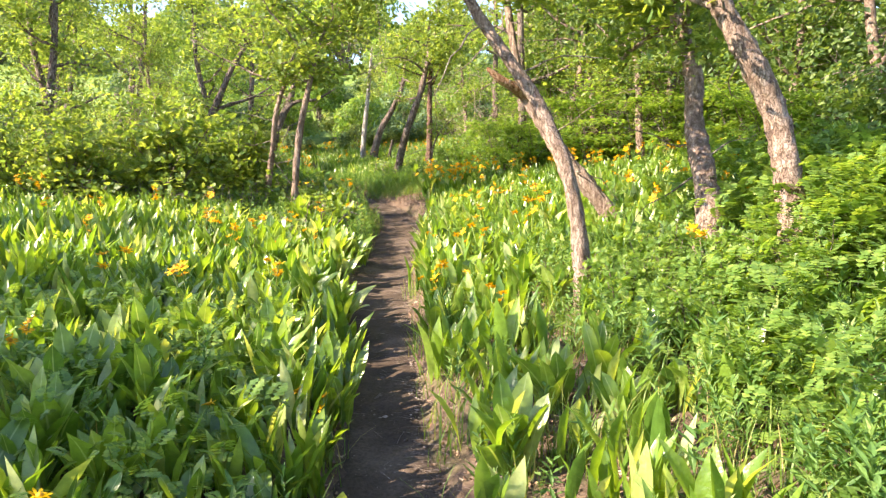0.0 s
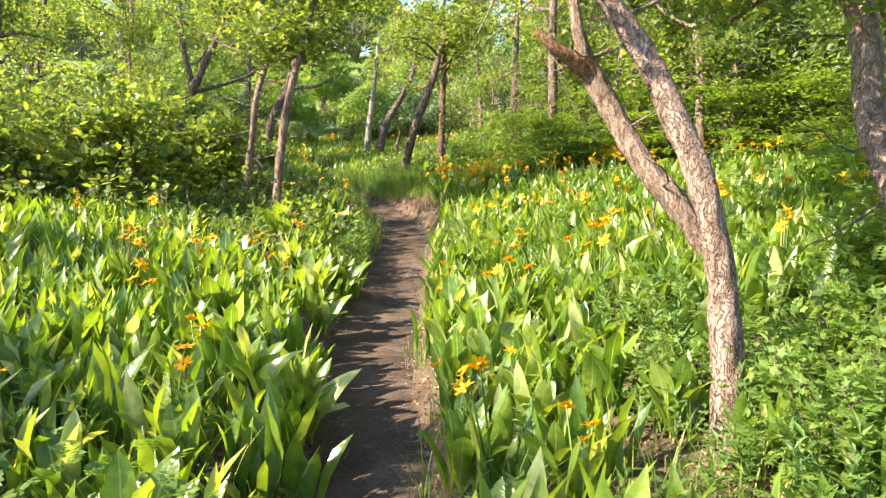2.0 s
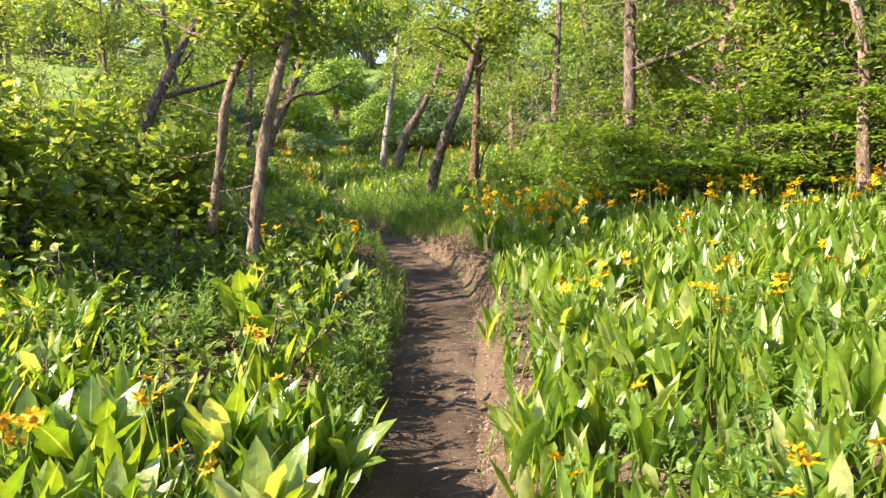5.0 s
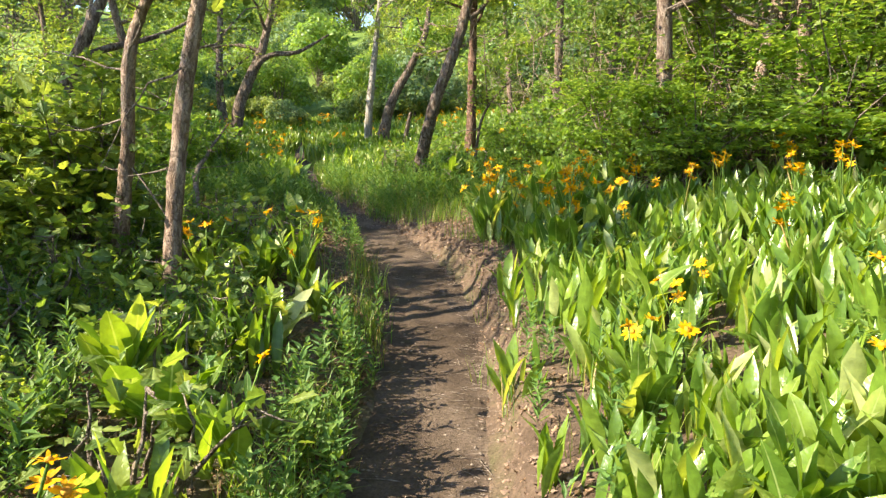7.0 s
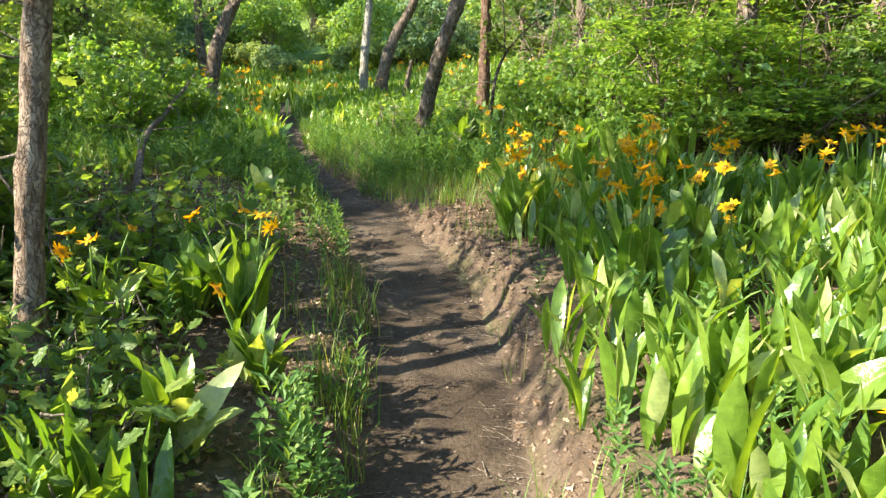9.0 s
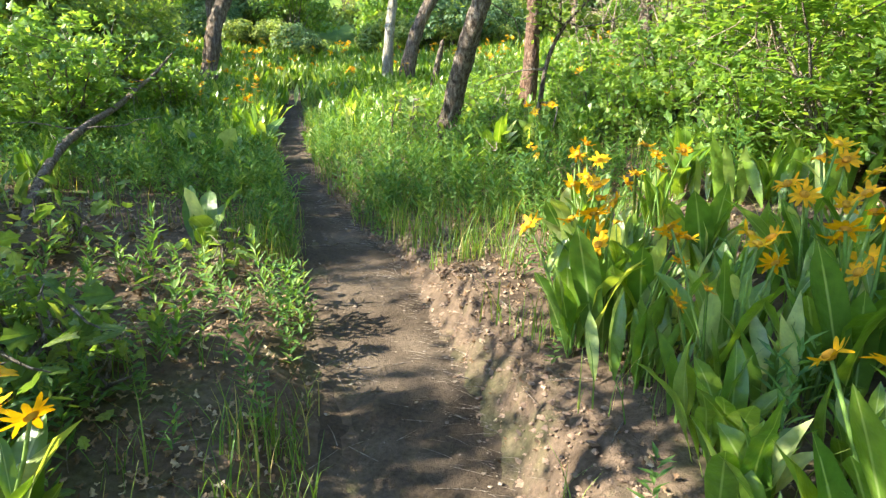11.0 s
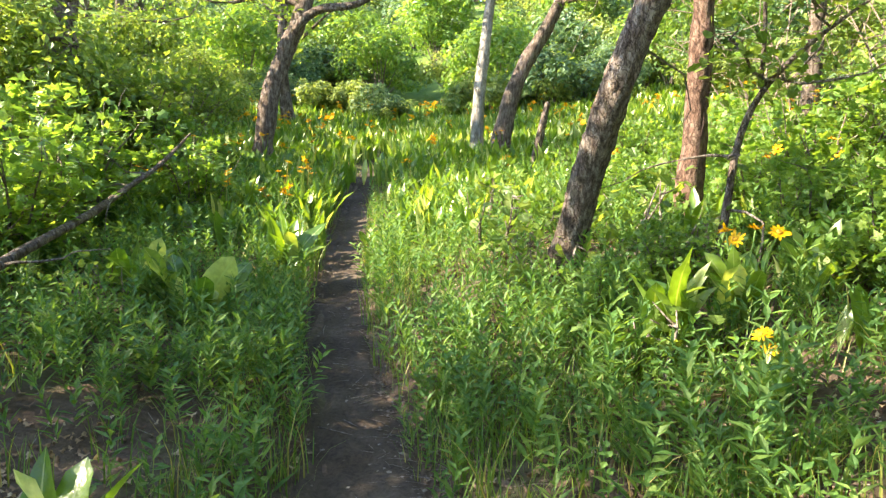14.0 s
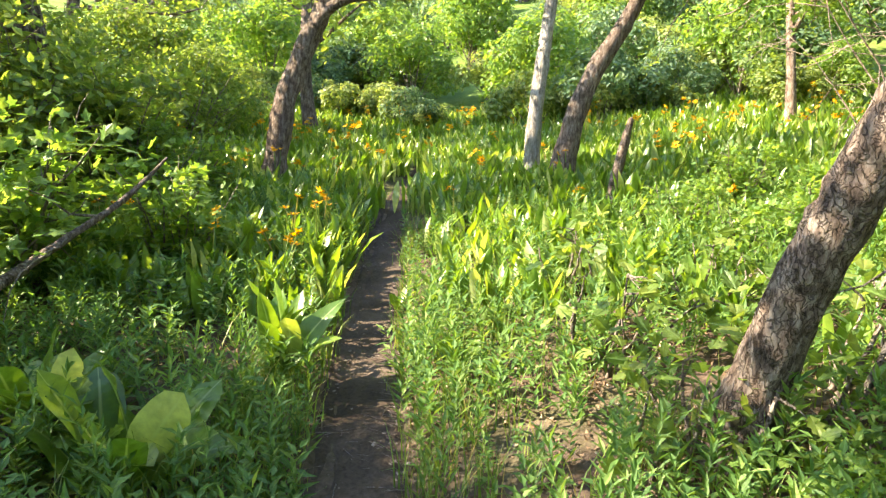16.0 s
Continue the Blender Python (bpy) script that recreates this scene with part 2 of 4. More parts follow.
PROFILE_Z = [-9, -5, -2.0, -0.35, 0, 0.27, 0.52, 0.74, 0.97, 1.29, 1.5, 1.76, 2.0, 2.2, 2.65, 3.6, 5.3, 8.0, 12.0, 18.5, 36, 62]


def trail_x(y):
    y = np.asarray(y, float)
    return (np.interp(y - 0.5, TRAIL_Y, TRAIL_X) + np.interp(y, TRAIL_Y, TRAIL_X) + np.interp(y + 0.5, TRAIL_Y, TRAIL_X)) / 3 + 0.02 * noise2(y, y * 0, 0.7, 3)


def trail_half(y):
    return np.interp(np.asarray(y, float), TRAIL_Y, TRAIL_W)


def smooth(a, b, v):
    u = np.clip((v - a) / (b - a), 0, 1)
    return u * u * (3 - 2 * u)


def ground_z(x, y):
    """Height of the ground: the trail's climb, a shallow trench, a bank, and slopes on both sides."""
    x, y = np.asarray(x, float), np.asarray(y, float)
    d = x - trail_x(y)
    half = trail_half(y)
    z = (np.interp(y - 1, PROFILE_Y, PROFILE_Z) + np.interp(y, PROFILE_Y, PROFILE_Z) + np.interp(y + 1, PROFILE_Y, PROFILE_Z)) / 3
    bank = np.interp(y, [0, 5, 8, 10, 13, 14.5, 16, 20], [0.08, 0.14, 0.22, 0.26, 0.22, 0.1, 0.06, 0.05])
    right = bank * smooth(0, 0.2, d - half) + np.interp(np.maximum(d - half, 0), [0, 0.3, 1.5, 5, 12, 60, 400], [0, 0.04, 0.3, 0.85, 1.7, 6, 20])
    right = right * np.interp(y, [16, 19, 26], [1.0, 0.55, 0.5])
    low = np.interp(y, [0, 6, 10, 13, 16, 20], [0.13, 0.16, 0.14, 0.1, 0.06, 0.05])
    left = low * smooth(0, 0.25, -d - half) + np.interp(np.maximum(-d - half, 0), [0, 0.3, 3, 8, 60, 400], [0, 0.02, 0.27, 0.5, 1.5, 6])
    rough = 0.03 * noise2(x, y, 0.9, 1) + 0.012 * noise2(x, y, 0.25, 2)
    rough = rough * (0.35 + 0.65 * smooth(0, 0.25, np.abs(d) - half))
    far = smooth(20, 120, np.hypot(x, y - 10)) * 2.5 * noise2(x, y, 25, 5)
    return z + right + left + rough + far - 0.02 * (1 - smooth(0, 1, np.abs(d) / half))


def make_mesh(name, verts, faces, mats, smooth_faces=True, mat_index=None):
    """verts (n, 3); faces a (m, k) array or a list of such arrays."""
    if isinstance(faces, np.ndarray):
        faces = [faces]
    me = bpy.data.meshes.new(name)
    verts = np.asarray(verts, np.float32)
    loops = np.concatenate([f.ravel() for f in faces]).astype(np.int32)
    sizes = np.concatenate([np.full(len(f), f.shape[1]) for f in faces]).astype(np.int32)
    starts = np.concatenate([[0], np.cumsum(sizes)[:-1]]).astype(np.int32)
    me.vertices.add(len(verts))
    me.vertices.foreach_set("co", verts.ravel())
    me.loops.add(len(loops))
    me.loops.foreach_set("vertex_index", loops)
    me.polygons.add(len(sizes))
    me.polygons.foreach_set("loop_start", starts)
    me.polygons.foreach_set("loop_total", sizes)
    me.polygons.foreach_set("use_smooth", np.full(len(sizes), smooth_faces))
    for mt in mats if isinstance(mats, (list, tuple)) else [mats]:
        me.materials.append(mt)
    if mat_index is not None:
        me.polygons.foreach_set("material_index", np.asarray(mat_index, np.int32))
    me.update(calc_edges=True)
    return me


def part(name, me, parent, label=""):
    ob = new(name, me)
    ob.parent = parent
    return tagged(ob, label=label)


def thing(name, label, category, group=""):
    return tagged(new(name), label, category, group)


def spread(tv, tf, place, turn, size):
    """Copies of a template (tv, tf) at places (n, 3) with turns (n, 3, 3) and sizes (n,) or (n, 3)."""
    n = len(place)
    size = np.asarray(size, float)
    size = size[:, None] if size.ndim == 1 else size
    v = np.einsum("nij,nkj->nki", turn, tv[None] * size[:, None, :]) + place[:, None, :]
    f = tf[None] + (np.arange(n) * len(tv))[:, None, None]
    return v.reshape(-1, 3), f.reshape(-1, tf.shape[1])


def turns(yaw, tilt, roll=None):
    """Turn by roll about z, lean over by tilt towards +y, then yaw about z."""
    cy, sy, ct, st = np.cos(yaw), np.sin(yaw), np.cos(tilt), np.sin(tilt)
    o, i = np.zeros_like(yaw), np.ones_like(yaw)
    rz = np.array([[cy, -sy, o], [sy, cy, o], [o, o, i]]).transpose(2, 0, 1)
    rx = np.array([[i, o, o], [o, ct, st], [o, -st, ct]]).transpose(2, 0, 1)
    m = rz @ rx
    if roll is not None:
        cr, sr = np.cos(roll), np.sin(roll)
        m = m @ np.array([[cr, -sr, o], [sr, cr, o], [o, o, i]]).transpose(2, 0, 1)
    return m


def joined(pieces):
    """One vertex and face list from several (v, f) of the same face size."""
    vs, fs, k = [], [], 0
    for v, f in pieces:
        vs.append(v)
        fs.append(f + k)
        k += len(v)
    return np.concatenate(vs), np.concatenate(fs)


def grid_faces(rows, cols):
    a = np.arange(rows - 1)[:, None] * cols + np.arange(cols - 1)[None]
    return np.stack([a, a + 1, a + cols + 1, a + cols], -1).reshape(-1, 4)


# ---- templates of leaves ----
def blade(length, width, rows, fold, bend, wave=0.0, peak=0.5, stalk=0.12, rng=None):
    """A lance-shaped leaf standing on the origin, bending towards +y, folded along its rib."""
    s = np.linspace(0, 1, rows)
    w = np.where(s < stalk, 0.14, 0.0) + np.where(s >= stalk, np.maximum(np.sin(np.pi * np.clip((s - stalk) / (1 - stalk), 0, 1) ** (0.62 + 0.4 * peak)) ** 0.5, 0.14 * (1 - s)), 0)
    w = w * width / 2
    ang = bend * s ** 1.4
    step = length / (rows - 1)
    y = np.concatenate([[0], np.cumsum(np.sin((ang[1:] + ang[:-1]) / 2) * step)])
    z = np.concatenate([[0], np.cumsum(np.cos((ang[1:] + ang[:-1]) / 2) * step)])
    v = []
    ph = rng.uniform(0, 6) if rng else 0
    for k in range(rows):
        lift = fold * w[k]
        wob = wave * w[k] * math.sin(ph + 9 * s[k])
        ny, nz = -math.cos(ang[k]), math.sin(ang[k])
        v += [(-w[k], y[k] + ny * (lift + wob), z[k] + nz * (lift + wob)), (0, y[k], z[k]), (w[k], y[k] + ny * (lift - wob), z[k] + nz * (lift - wob))]
    return np.array(v), grid_faces(rows, 3)


def grass_blade(length, width, bend):
    v, f = [], []
    y = z = 0.0
    for k in range(4):
        s = k / 3
        w = width / 2 * (1 - s ** 1.5) + 0.0004
        v += [(-w, y, z), (w, y, z)]
        y += math.sin(bend * s) * length / 3
        z += math.cos(bend * s) * length / 3
    return np.array(v), grid_faces(4, 2)


LEAF_FLAT = np.array([(0, 0, 0), (-0.32, 0.5, 0.1), (0, 1, -0.08), (0.32, 0.5, 0.1)])
LEAF_FLAT_F = np.array([(0, 3, 2), (0, 2, 1)])
# lobed leaf: stalk, lobes and bays down each side
_half = [(0.10, 0.12), (0.30, 0.22), (0.16, 0.36), (0.42, 0.5), (0.2, 0.62), (0.32, 0.8), (0.12, 0.86)]
LEAF_LOBED = np.array([(0, 0, 0)] + [(x, y, 0.12 * x) for x, y in _half] + [(0, 1.0, -0.06)] + [(-x, y, 0.12 * x) for x, y in _half[::-1]])
LEAF_LOBED_F = np.array([(0, k, k + 1) for k in range(1, 15)])
# palm-shaped leaf of five points
_pts = [(0.0, 0.0)]
for _k, _a in enumerate((-140, -95, -70, -35, -20, 0, 20, 35, 70, 95, 140)):
    _r = (0.45, 0.3, 0.62, 0.36, 0.5, 0.75, 0.5, 0.36, 0.62, 0.3, 0.45)[_k]
    _pts.append((_r * math.sin(radians(_a)), 0.3 + _r * math.cos(radians(_a))))
LEAF_PALM = np.array([(x, y, -0.12 * abs(x)) for x, y in _pts] + [(0, 0.3, 0.03)])
LEAF_PALM_F = np.array([(12, k, k + 1) for k in range(1, 11)] + [(12, 11, 0), (12, 0, 1)])


LOBED, PALM, FLAT = (LEAF_LOBED, LEAF_LOBED_F), (LEAF_PALM, LEAF_PALM_F), (LEAF_FLAT, LEAF_FLAT_F)


def tube(points, radii, sides=8, furrow=0.0, seed=0, fine=0):
    """A tapered tube along a bent line; furrow roughens it like bark. Returns verts and quads."""
    p = np.array(points, float)
    r = np.array(radii, float)
    if fine:
        d = np.concatenate([[0], np.cumsum(np.linalg.norm(np.diff(p, axis=0), axis=1))])
        t = np.linspace(0, d[-1], fine)
        # corners rounded by a short running mean
        q = np.stack([np.interp(t, d, p[:, k]) for k in range(3)], 1)
        for _ in range(max(2, fine // 8)):
            q[1:-1] = (q[:-2] + 2 * q[1:-1] + q[2:]) / 4
        p, r = q, np.interp(t, d, r)
    tan = np.gradient(p, axis=0)
    tan /= np.linalg.norm(tan, axis=1)[:, None] + 1e-9
    ref = np.array([1.0, 0.13, 0.07])
    u = np.cross(tan, ref)
    u /= np.linalg.norm(u, axis=1)[:, None] + 1e-9
    w = np.cross(tan, u)
    a = np.linspace(0, 2 * np.pi, sides, endpoint=False)
    ring = u[:, None, :] * np.cos(a)[None, :, None] + w[:, None, :] * np.sin(a)[None, :, None]
    rr = np.repeat(r[:, None], sides, 1)
    if furrow:
        base = p[:, None, :] + ring * r[:, None, None]
        q = base.reshape(-1, 3) * np.array([34, 34, 11])
        n = np.abs(value_noise(q, seed)) + 0.5 * np.abs(value_noise(q * 2.1, seed + 1))
        lump = value_noise(base.reshape(-1, 3) * 5, seed + 2)
        rr = rr * (1 + (0.24 * (n.reshape(rr.shape) - 0.45) + 0.13 * lump.reshape(rr.shape)) * furrow)
    v = p[:, None, :] + ring * rr[:, :, None]
    n, m = len(p), sides
    i = np.arange(n - 1)[:, None] * m + np.arange(m)[None]
    j = np.arange(n - 1)[:, None] * m + (np.arange(m)[None] + 1) % m
    f = np.stack([i, j, j + m, i + m], -1).reshape(-1, 4)
    v = np.concatenate([v.reshape(-1, 3), p[-1:] + tan[-1:] * r[-1]])
    k = np.arange(m) + (n - 1) * m
    tip = np.stack([k, np.roll(k, -1), np.full(m, n * m), np.full(m, n * m)], -1)
    return v, f, tip[:, :3]


def tube_mesh(name, lines, mat, sides=8, furrow=0.0, seed=0, fine=0):
    vs, quads, tris, k = [], [], [], 0
    for pts, radii in lines:
        v, f, t = tube(pts, radii, sides, furrow, seed, fine)
        vs.append(v)
        quads.append(f + k)
        tris.append(t + k)
        k += len(v)
    return make_mesh(name, np.concatenate(vs), [np.concatenate(quads), np.concatenate(tris)], mat)


# ---- ground and trail ----
def build_ground():
    def axis(core0, core1, step, far):
        core = np.arange(core0, core1, step)
        out, s, v = [], step, core1
        while v < far:
            out.append(v)
            s *= 1.22
            v += s
        low, s, v = [], step, core0 - step
        while v > -far:
            low.append(v)
            s *= 1.22
            v -= s
        return np.array(low[::-1] + list(core) + out)
    xs, ys = axis(-7, 4.5, 0.08, 2200), axis(-1, 24, 0.08, 2400)
    gx, gy = np.meshgrid(xs, ys)
    gz = ground_z(gx, gy)
    v = np.stack([gx, gy, gz], -1).reshape(-1, 3)
    ob = new("ground", make_mesh("ground", v, grid_faces(len(ys), len(xs)), M_ground))
    tagged(ob, "sloping woodland ground of brown soil and leaf litter", "ground", kind="structure")
    # the trodden strip, a little above the soil
    ys = np.arange(-6, 30, 0.045)
    cols = np.linspace(-1, 1, 23)
    edge = trail_half(ys) * 1.18 + 0.05 * noise2(ys, ys * 0, 0.3, 7)
    edge2 = trail_half(ys) * 1.25 + 0.07 * noise2(ys, ys * 0 + 9, 0.35, 8)
    off = np.where(cols[None] < 0, cols[None] * edge[:, None], cols[None] * edge2[:, None])
    gx = trail_x(ys)[:, None] + off
    gy = np.repeat(ys[:, None], len(cols), 1)
    lift = 0.022 * (1 - np.abs(cols[None]) ** 4) - 0.012 * smooth(0.8, 1.0, np.abs(cols[None]))
    gz = ground_z(gx, gy) + lift + 0.016 * noise2(gx, gy, 0.16, 9) + 0.007 * noise2(gx, gy, 0.05, 10) - 0.02 * (1 - smooth(0.0, 0.3, np.abs(cols[None] + 0.55 - 0.0 * gx))) * smooth(9.5, 11, gy)
    v = np.stack([gx, gy, gz], -1).reshape(-1, 3)
    ob = new("trail", make_mesh("trail", v, grid_faces(len(ys), len(cols)), M_trail))
    tagged(ob, "narrow trodden dirt footpath, grey brown and dusty", "footpath", kind="structure")


build_ground()
rng = np.random.default_rng(11)


def scatter_places(n, x0, x1, y0, y1, chance):
    """Random places kept with a chance that is a function of x, y and the distance from the trail's edge (left minus, right plus)."""
    x, y = rng.uniform(x0, x1, n), rng.uniform(y0, y1, n)
    d = x - trail_x(y)
    e = np.sign(d) * np.maximum(np.abs(d) - trail_half(y), 0)
    keep = rng.random(n) < chance(x, y, e)
    x, y = x[keep], y[keep]
    return np.stack([x, y, ground_z(x, y)], 1)


# ---- trees ----
def bent_line(rng, start, way, length, steps, wander, rise=0.0):
    p, d = [np.array(start, float)], np.array(way, float)
    d /= np.linalg.norm(d)
    for _ in range(steps):
        d = d + rng.normal(0, wander, 3) + np.array([0, 0, rise])
        d /= np.linalg.norm(d)
        p.append(p[-1] + d * length / steps)
    return p


def crown_leaves(rng, tips, per_tip, reach, size, template, faces, droop=1.2, layered=False):
    """Leaves in tufts round some of the twig tips, with gaps between the tufts and a few strays."""
    tips = np.array(tips)
    tufts = tips[rng.random(len(tips)) < 0.5]
    if len(tufts) < 3:
        tufts = tips
    share = np.maximum(1, rng.gamma(1.6, per_tip * len(tips) / len(tufts) / 1.6, len(tufts))).astype(int)
    n = int(share.sum())
    stray = np.where(rng.random(n) < 0.12, 1.6, 0.62)[:, None]
    at = np.repeat(tufts, share, 0) + rng.normal(0, reach, (n, 3)) * stray * np.array([1.7, 1.7, 0.16] if layered else [1.15, 1.15, 0.62])
    slack = 0.3 if layered else 0.7
    t = turns(rng.uniform(0, 6.283, n), rng.normal(1.45 if layered else droop, slack, n) - np.pi / 2, rng.normal(0, 0.6, n))
    return spread(template, faces, at, t, rng.uniform(0.65, 1.3, n) * size)


def facing(rng, ways, loose):
    """Turns that lay a leaf's face towards each way, with some slack."""
    z = ways + rng.normal(0, loose, ways.shape)
    z /= np.linalg.norm(z, axis=1)[:, None] + 1e-9
    y = np.cross(z, rng.normal(0, 1, ways.shape))
    y /= np.linalg.norm(y, axis=1)[:, None] + 1e-9
    return np.stack([np.cross(y, z), y, z], -1)


def grow_tree(name, label, trunk, radii, seed, bark, leaf_mat, limbs=7, limb_len=1.6, crown_from=0.45, per_tip=26, leaf=0.065,
              template=(LEAF_FLAT, LEAF_FLAT_F), reach=0.16, sides=10, furrow=0.0, fine=24, twigs=5, category="tree", rise=0.05, bare=0, group="", extra=()):
    """Trunk along the given line, limbs from its upper part, twigs and a crown of single leaves."""
    rng = np.random.default_rng(seed)
    root = thing(name, label, category, group)
    base = np.array(trunk[0], float)
    root.location = base
    line = [np.array(p, float) - base for p in trunk]
    line[0][2] -= 0.06
    flare = [radii[0] * 1.25] + list(radii[1:])
    part("trunk", tube_mesh("trunk", [(line, flare)], bark, sides, furrow, seed, fine), root)
    d = np.concatenate([[0], np.cumsum([np.linalg.norm(b - a) for a, b in zip(line, line[1:])])])
    arr = np.array(line)
    tips, small = [], []
    for k in range(limbs):
        s = crown_from + (1 - crown_from) * (k + rng.uniform(0.1, 0.9)) / limbs
        at = np.array([np.interp(s * d[-1], d, arr[:, c]) for c in range(3)])
        r = float(np.interp(s * d[-1], d, radii)) * 0.55
        a = rng.uniform(0, 6.283)
        L = limb_len * rng.uniform(0.6, 1.15) * (1.15 - 0.5 * s)
        pts = bent_line(rng, at, (math.cos(a), math.sin(a), rng.uniform(0.0, 0.75)), L, 6, 0.22, rise)
        part("limb", tube_mesh("limb", [(pts, np.linspace(r, 0.008, len(pts)))], bark, 6), root)
        for q in range(twigs):
            b = pts[rng.integers(1, len(pts))]
            w = rng.normal(0, 1, 3) + np.array([0, 0, 0.25])
            tw = bent_line(rng, b, w, L * rng.uniform(0.3, 0.6), 4, 0.3, 0.03)
            small.append((tw, np.linspace(0.007, 0.002, len(tw))))
            tips += tw[1:]
        tips += pts[3:]
    for k in range(bare):
        s = rng.uniform(0.2, 0.9)
        at = np.array([np.interp(s * d[-1], d, arr[:, c]) for c in range(3)])
        tw = bent_line(rng, at, (*rng.normal(0, 1, 2), rng.uniform(-0.3, 0.4)), rng.uniform(0.4, 1.1), 6, 0.3)
        small.append((tw, np.linspace(0.009, 0.002, len(tw))))
    for pts, rr, fork_name in extra:
        part(fork_name, tube_mesh("fork", [([np.array(p) - base for p in pts], rr)], M_wood if fork_name == "broken_fork" else bark, sides, furrow, seed + 5, 16), root)
    if small:
        tagged(part("twig_tangle", tube_mesh("twig_tangle", small, M_twig, 4), root, "thin grey bare twigs"), kind="stuff")
    if per_tip and tips:
        v, f = crown_leaves(rng, tips, per_tip, reach, leaf, *template)
        part("crown", make_mesh("crown", v, f, leaf_mat, False), root, "loose crown of small green leaves")
    return root


def shrub_proto(name, label, seed, height, width, stems, leaves, leaf, template, mat, category="shrub", layered=False):
    rng = np.random.default_rng(seed)
    root = thing(name, label, category)
    tips, lines = [], []
    for k in range(stems):
        a = rng.uniform(0, 6.283)
        lean = rng.uniform(0.1, 0.9) * width / height
        pts = bent_line(rng, (rng.normal(0, 0.05), rng.normal(0, 0.05), -0.05), (lean * math.cos(a), lean * math.sin(a), 1), height * rng.uniform(0.6, 1.05), 6, 0.15)
        lines.append((pts, np.linspace(0.012 + 0.006 * height, 0.003, len(pts))))
        tips += pts[2:]
        for q in range(3):
            b = pts[rng.integers(2, len(pts))]
            tw = bent_line(rng, b, rng.normal(0, 1, 3) + np.array([0, 0, 0.3]), height * rng.uniform(0.15, 0.35), 3, 0.25)
            lines.append((tw, np.linspace(0.006, 0.002, len(tw))))
            tips += tw[1:]
    tagged(part("woody_base", tube_mesh("woody_base", lines, M_twig, 3), root), kind="stuff")
    v, f = crown_leaves(rng, tips, max(1, leaves // len(tips)), 0.07 + 0.05 * height, leaf, *template, layered=layered)
    v[:, 2] = np.maximum(v[:, 2], 0.02)
    part("foliage", make_mesh("foliage", v, f, mat, False), root)
    return root


def bush_proto(name, label, seed, height, width, lobes, leaves, leaf, template, mat, category="shrub", loose=0.55):
    """A dense bush: stems up into overlapping rounded lobes, each covered with leaves that face outward."""
    rng = np.random.default_rng(seed)
    root = thing(name, label, category)
    lines, at, way = [], [], []
    for k in range(lobes):
        a, q = k * 2.4 + rng.normal(0, 0.4), math.sqrt((k + 0.5) / lobes)
        c = np.array([width * 0.62 * q * math.cos(a), width * 0.62 * q * math.sin(a), height * (0.78 - 0.46 * q * q) + rng.normal(0, 0.07) * height])
        rad = np.array([1, 1, 0.78]) * height * rng.uniform(0.16, 0.27)
        pts = [np.zeros(3) - np.array([0, 0, 0.05]), c * np.array([0.35, 0.35, 0.4]) + rng.normal(0, 0.04, 3), c]
        lines.append((pts, [0.012 + 0.008 * height, 0.012, 0.004]))
        for _ in range(4):
            tw = bent_line(rng, c, rng.normal(0, 1, 3) + np.array([0, 0, 0.4]), float(rad[0]) * rng.uniform(0.9, 1.35), 3, 0.25)
            lines.append((tw, np.linspace(0.005, 0.0015, len(tw))))
        n = leaves // lobes
        d = rng.normal(0, 1, (n, 3))
        d /= np.linalg.norm(d, axis=1)[:, None]
        lump = 1 + 0.3 * value_noise(d * 2.2 + k * 7.0, seed)
        at.append(c + d * rad * (lump * rng.uniform(0.74, 1.06, n))[:, None])
        way.append(d + np.array([0, 0, 0.6]))
    at, way = np.concatenate(at), np.concatenate(way)
    keep = at[:, 2] > 0.02
    at, way = at[keep], way[keep]
    tagged(part("woody_base", tube_mesh("woody_base", lines, M_twig, 3), root), kind="stuff")
    v, f = spread(*template, at, facing(rng, way, loose), rng.uniform(0.6, 1.25, len(at)) * leaf)
    part("foliage", make_mesh("foliage", v, f, mat, False), root)
    return root


def brush_proto(seed, height, width, stems):
    """Dry brush: a haze of thin bare pinkish twigs with a few leaves."""
    rng = np.random.default_rng(seed)
    root = thing("dry_brush", "leafless dry brush of thin pinkish grey twigs", "shrub")
    lines, tips = [], []
    for k in range(stems):
        a, lean = rng.uniform(0, 6.283), rng.uniform(0.1, 0.9) * width / height
        pts = bent_line(rng, (rng.normal(0, 0.08), rng.normal(0, 0.08), -0.05), (lean * math.cos(a), lean * math.sin(a), 1), height * rng.uniform(0.6, 1.05), 6, 0.18)
        lines.append((pts, np.linspace(0.014, 0.003, len(pts))))
        for q in range(9):
            tw = bent_line(rng, pts[rng.integers(1, len(pts))], rng.normal(0, 1, 3) + np.array([0, 0, 0.2]), height * rng.uniform(0.12, 0.34), 3, 0.3)
            lines.append((tw, np.linspace(0.0055, 0.002, len(tw))))
            tips.append(tw[-1])
    tagged(part("twig_tangle", tube_mesh("twig_tangle", lines, M_brush, 3), root), kind="stuff")
    v, f = crown_leaves(rng, tips, 2, 0.08, 0.06, *FLAT)
    part("foliage", make_mesh("foliage", v, f, M_dark, False), root, "few small green leaves")
    return root


def stand(x, y, yaw=0.0, size=1.0, sink=0.0, tilt=0.0):
    return Matrix.Translation((x, y, float(ground_z(np.array([x]), np.array([y]))[0]) - sink)) @ Matrix.Rotation(yaw, 4, "Z") @ Matrix.Rotation(tilt, 4, "X") @ Matrix.Scale(size, 4)


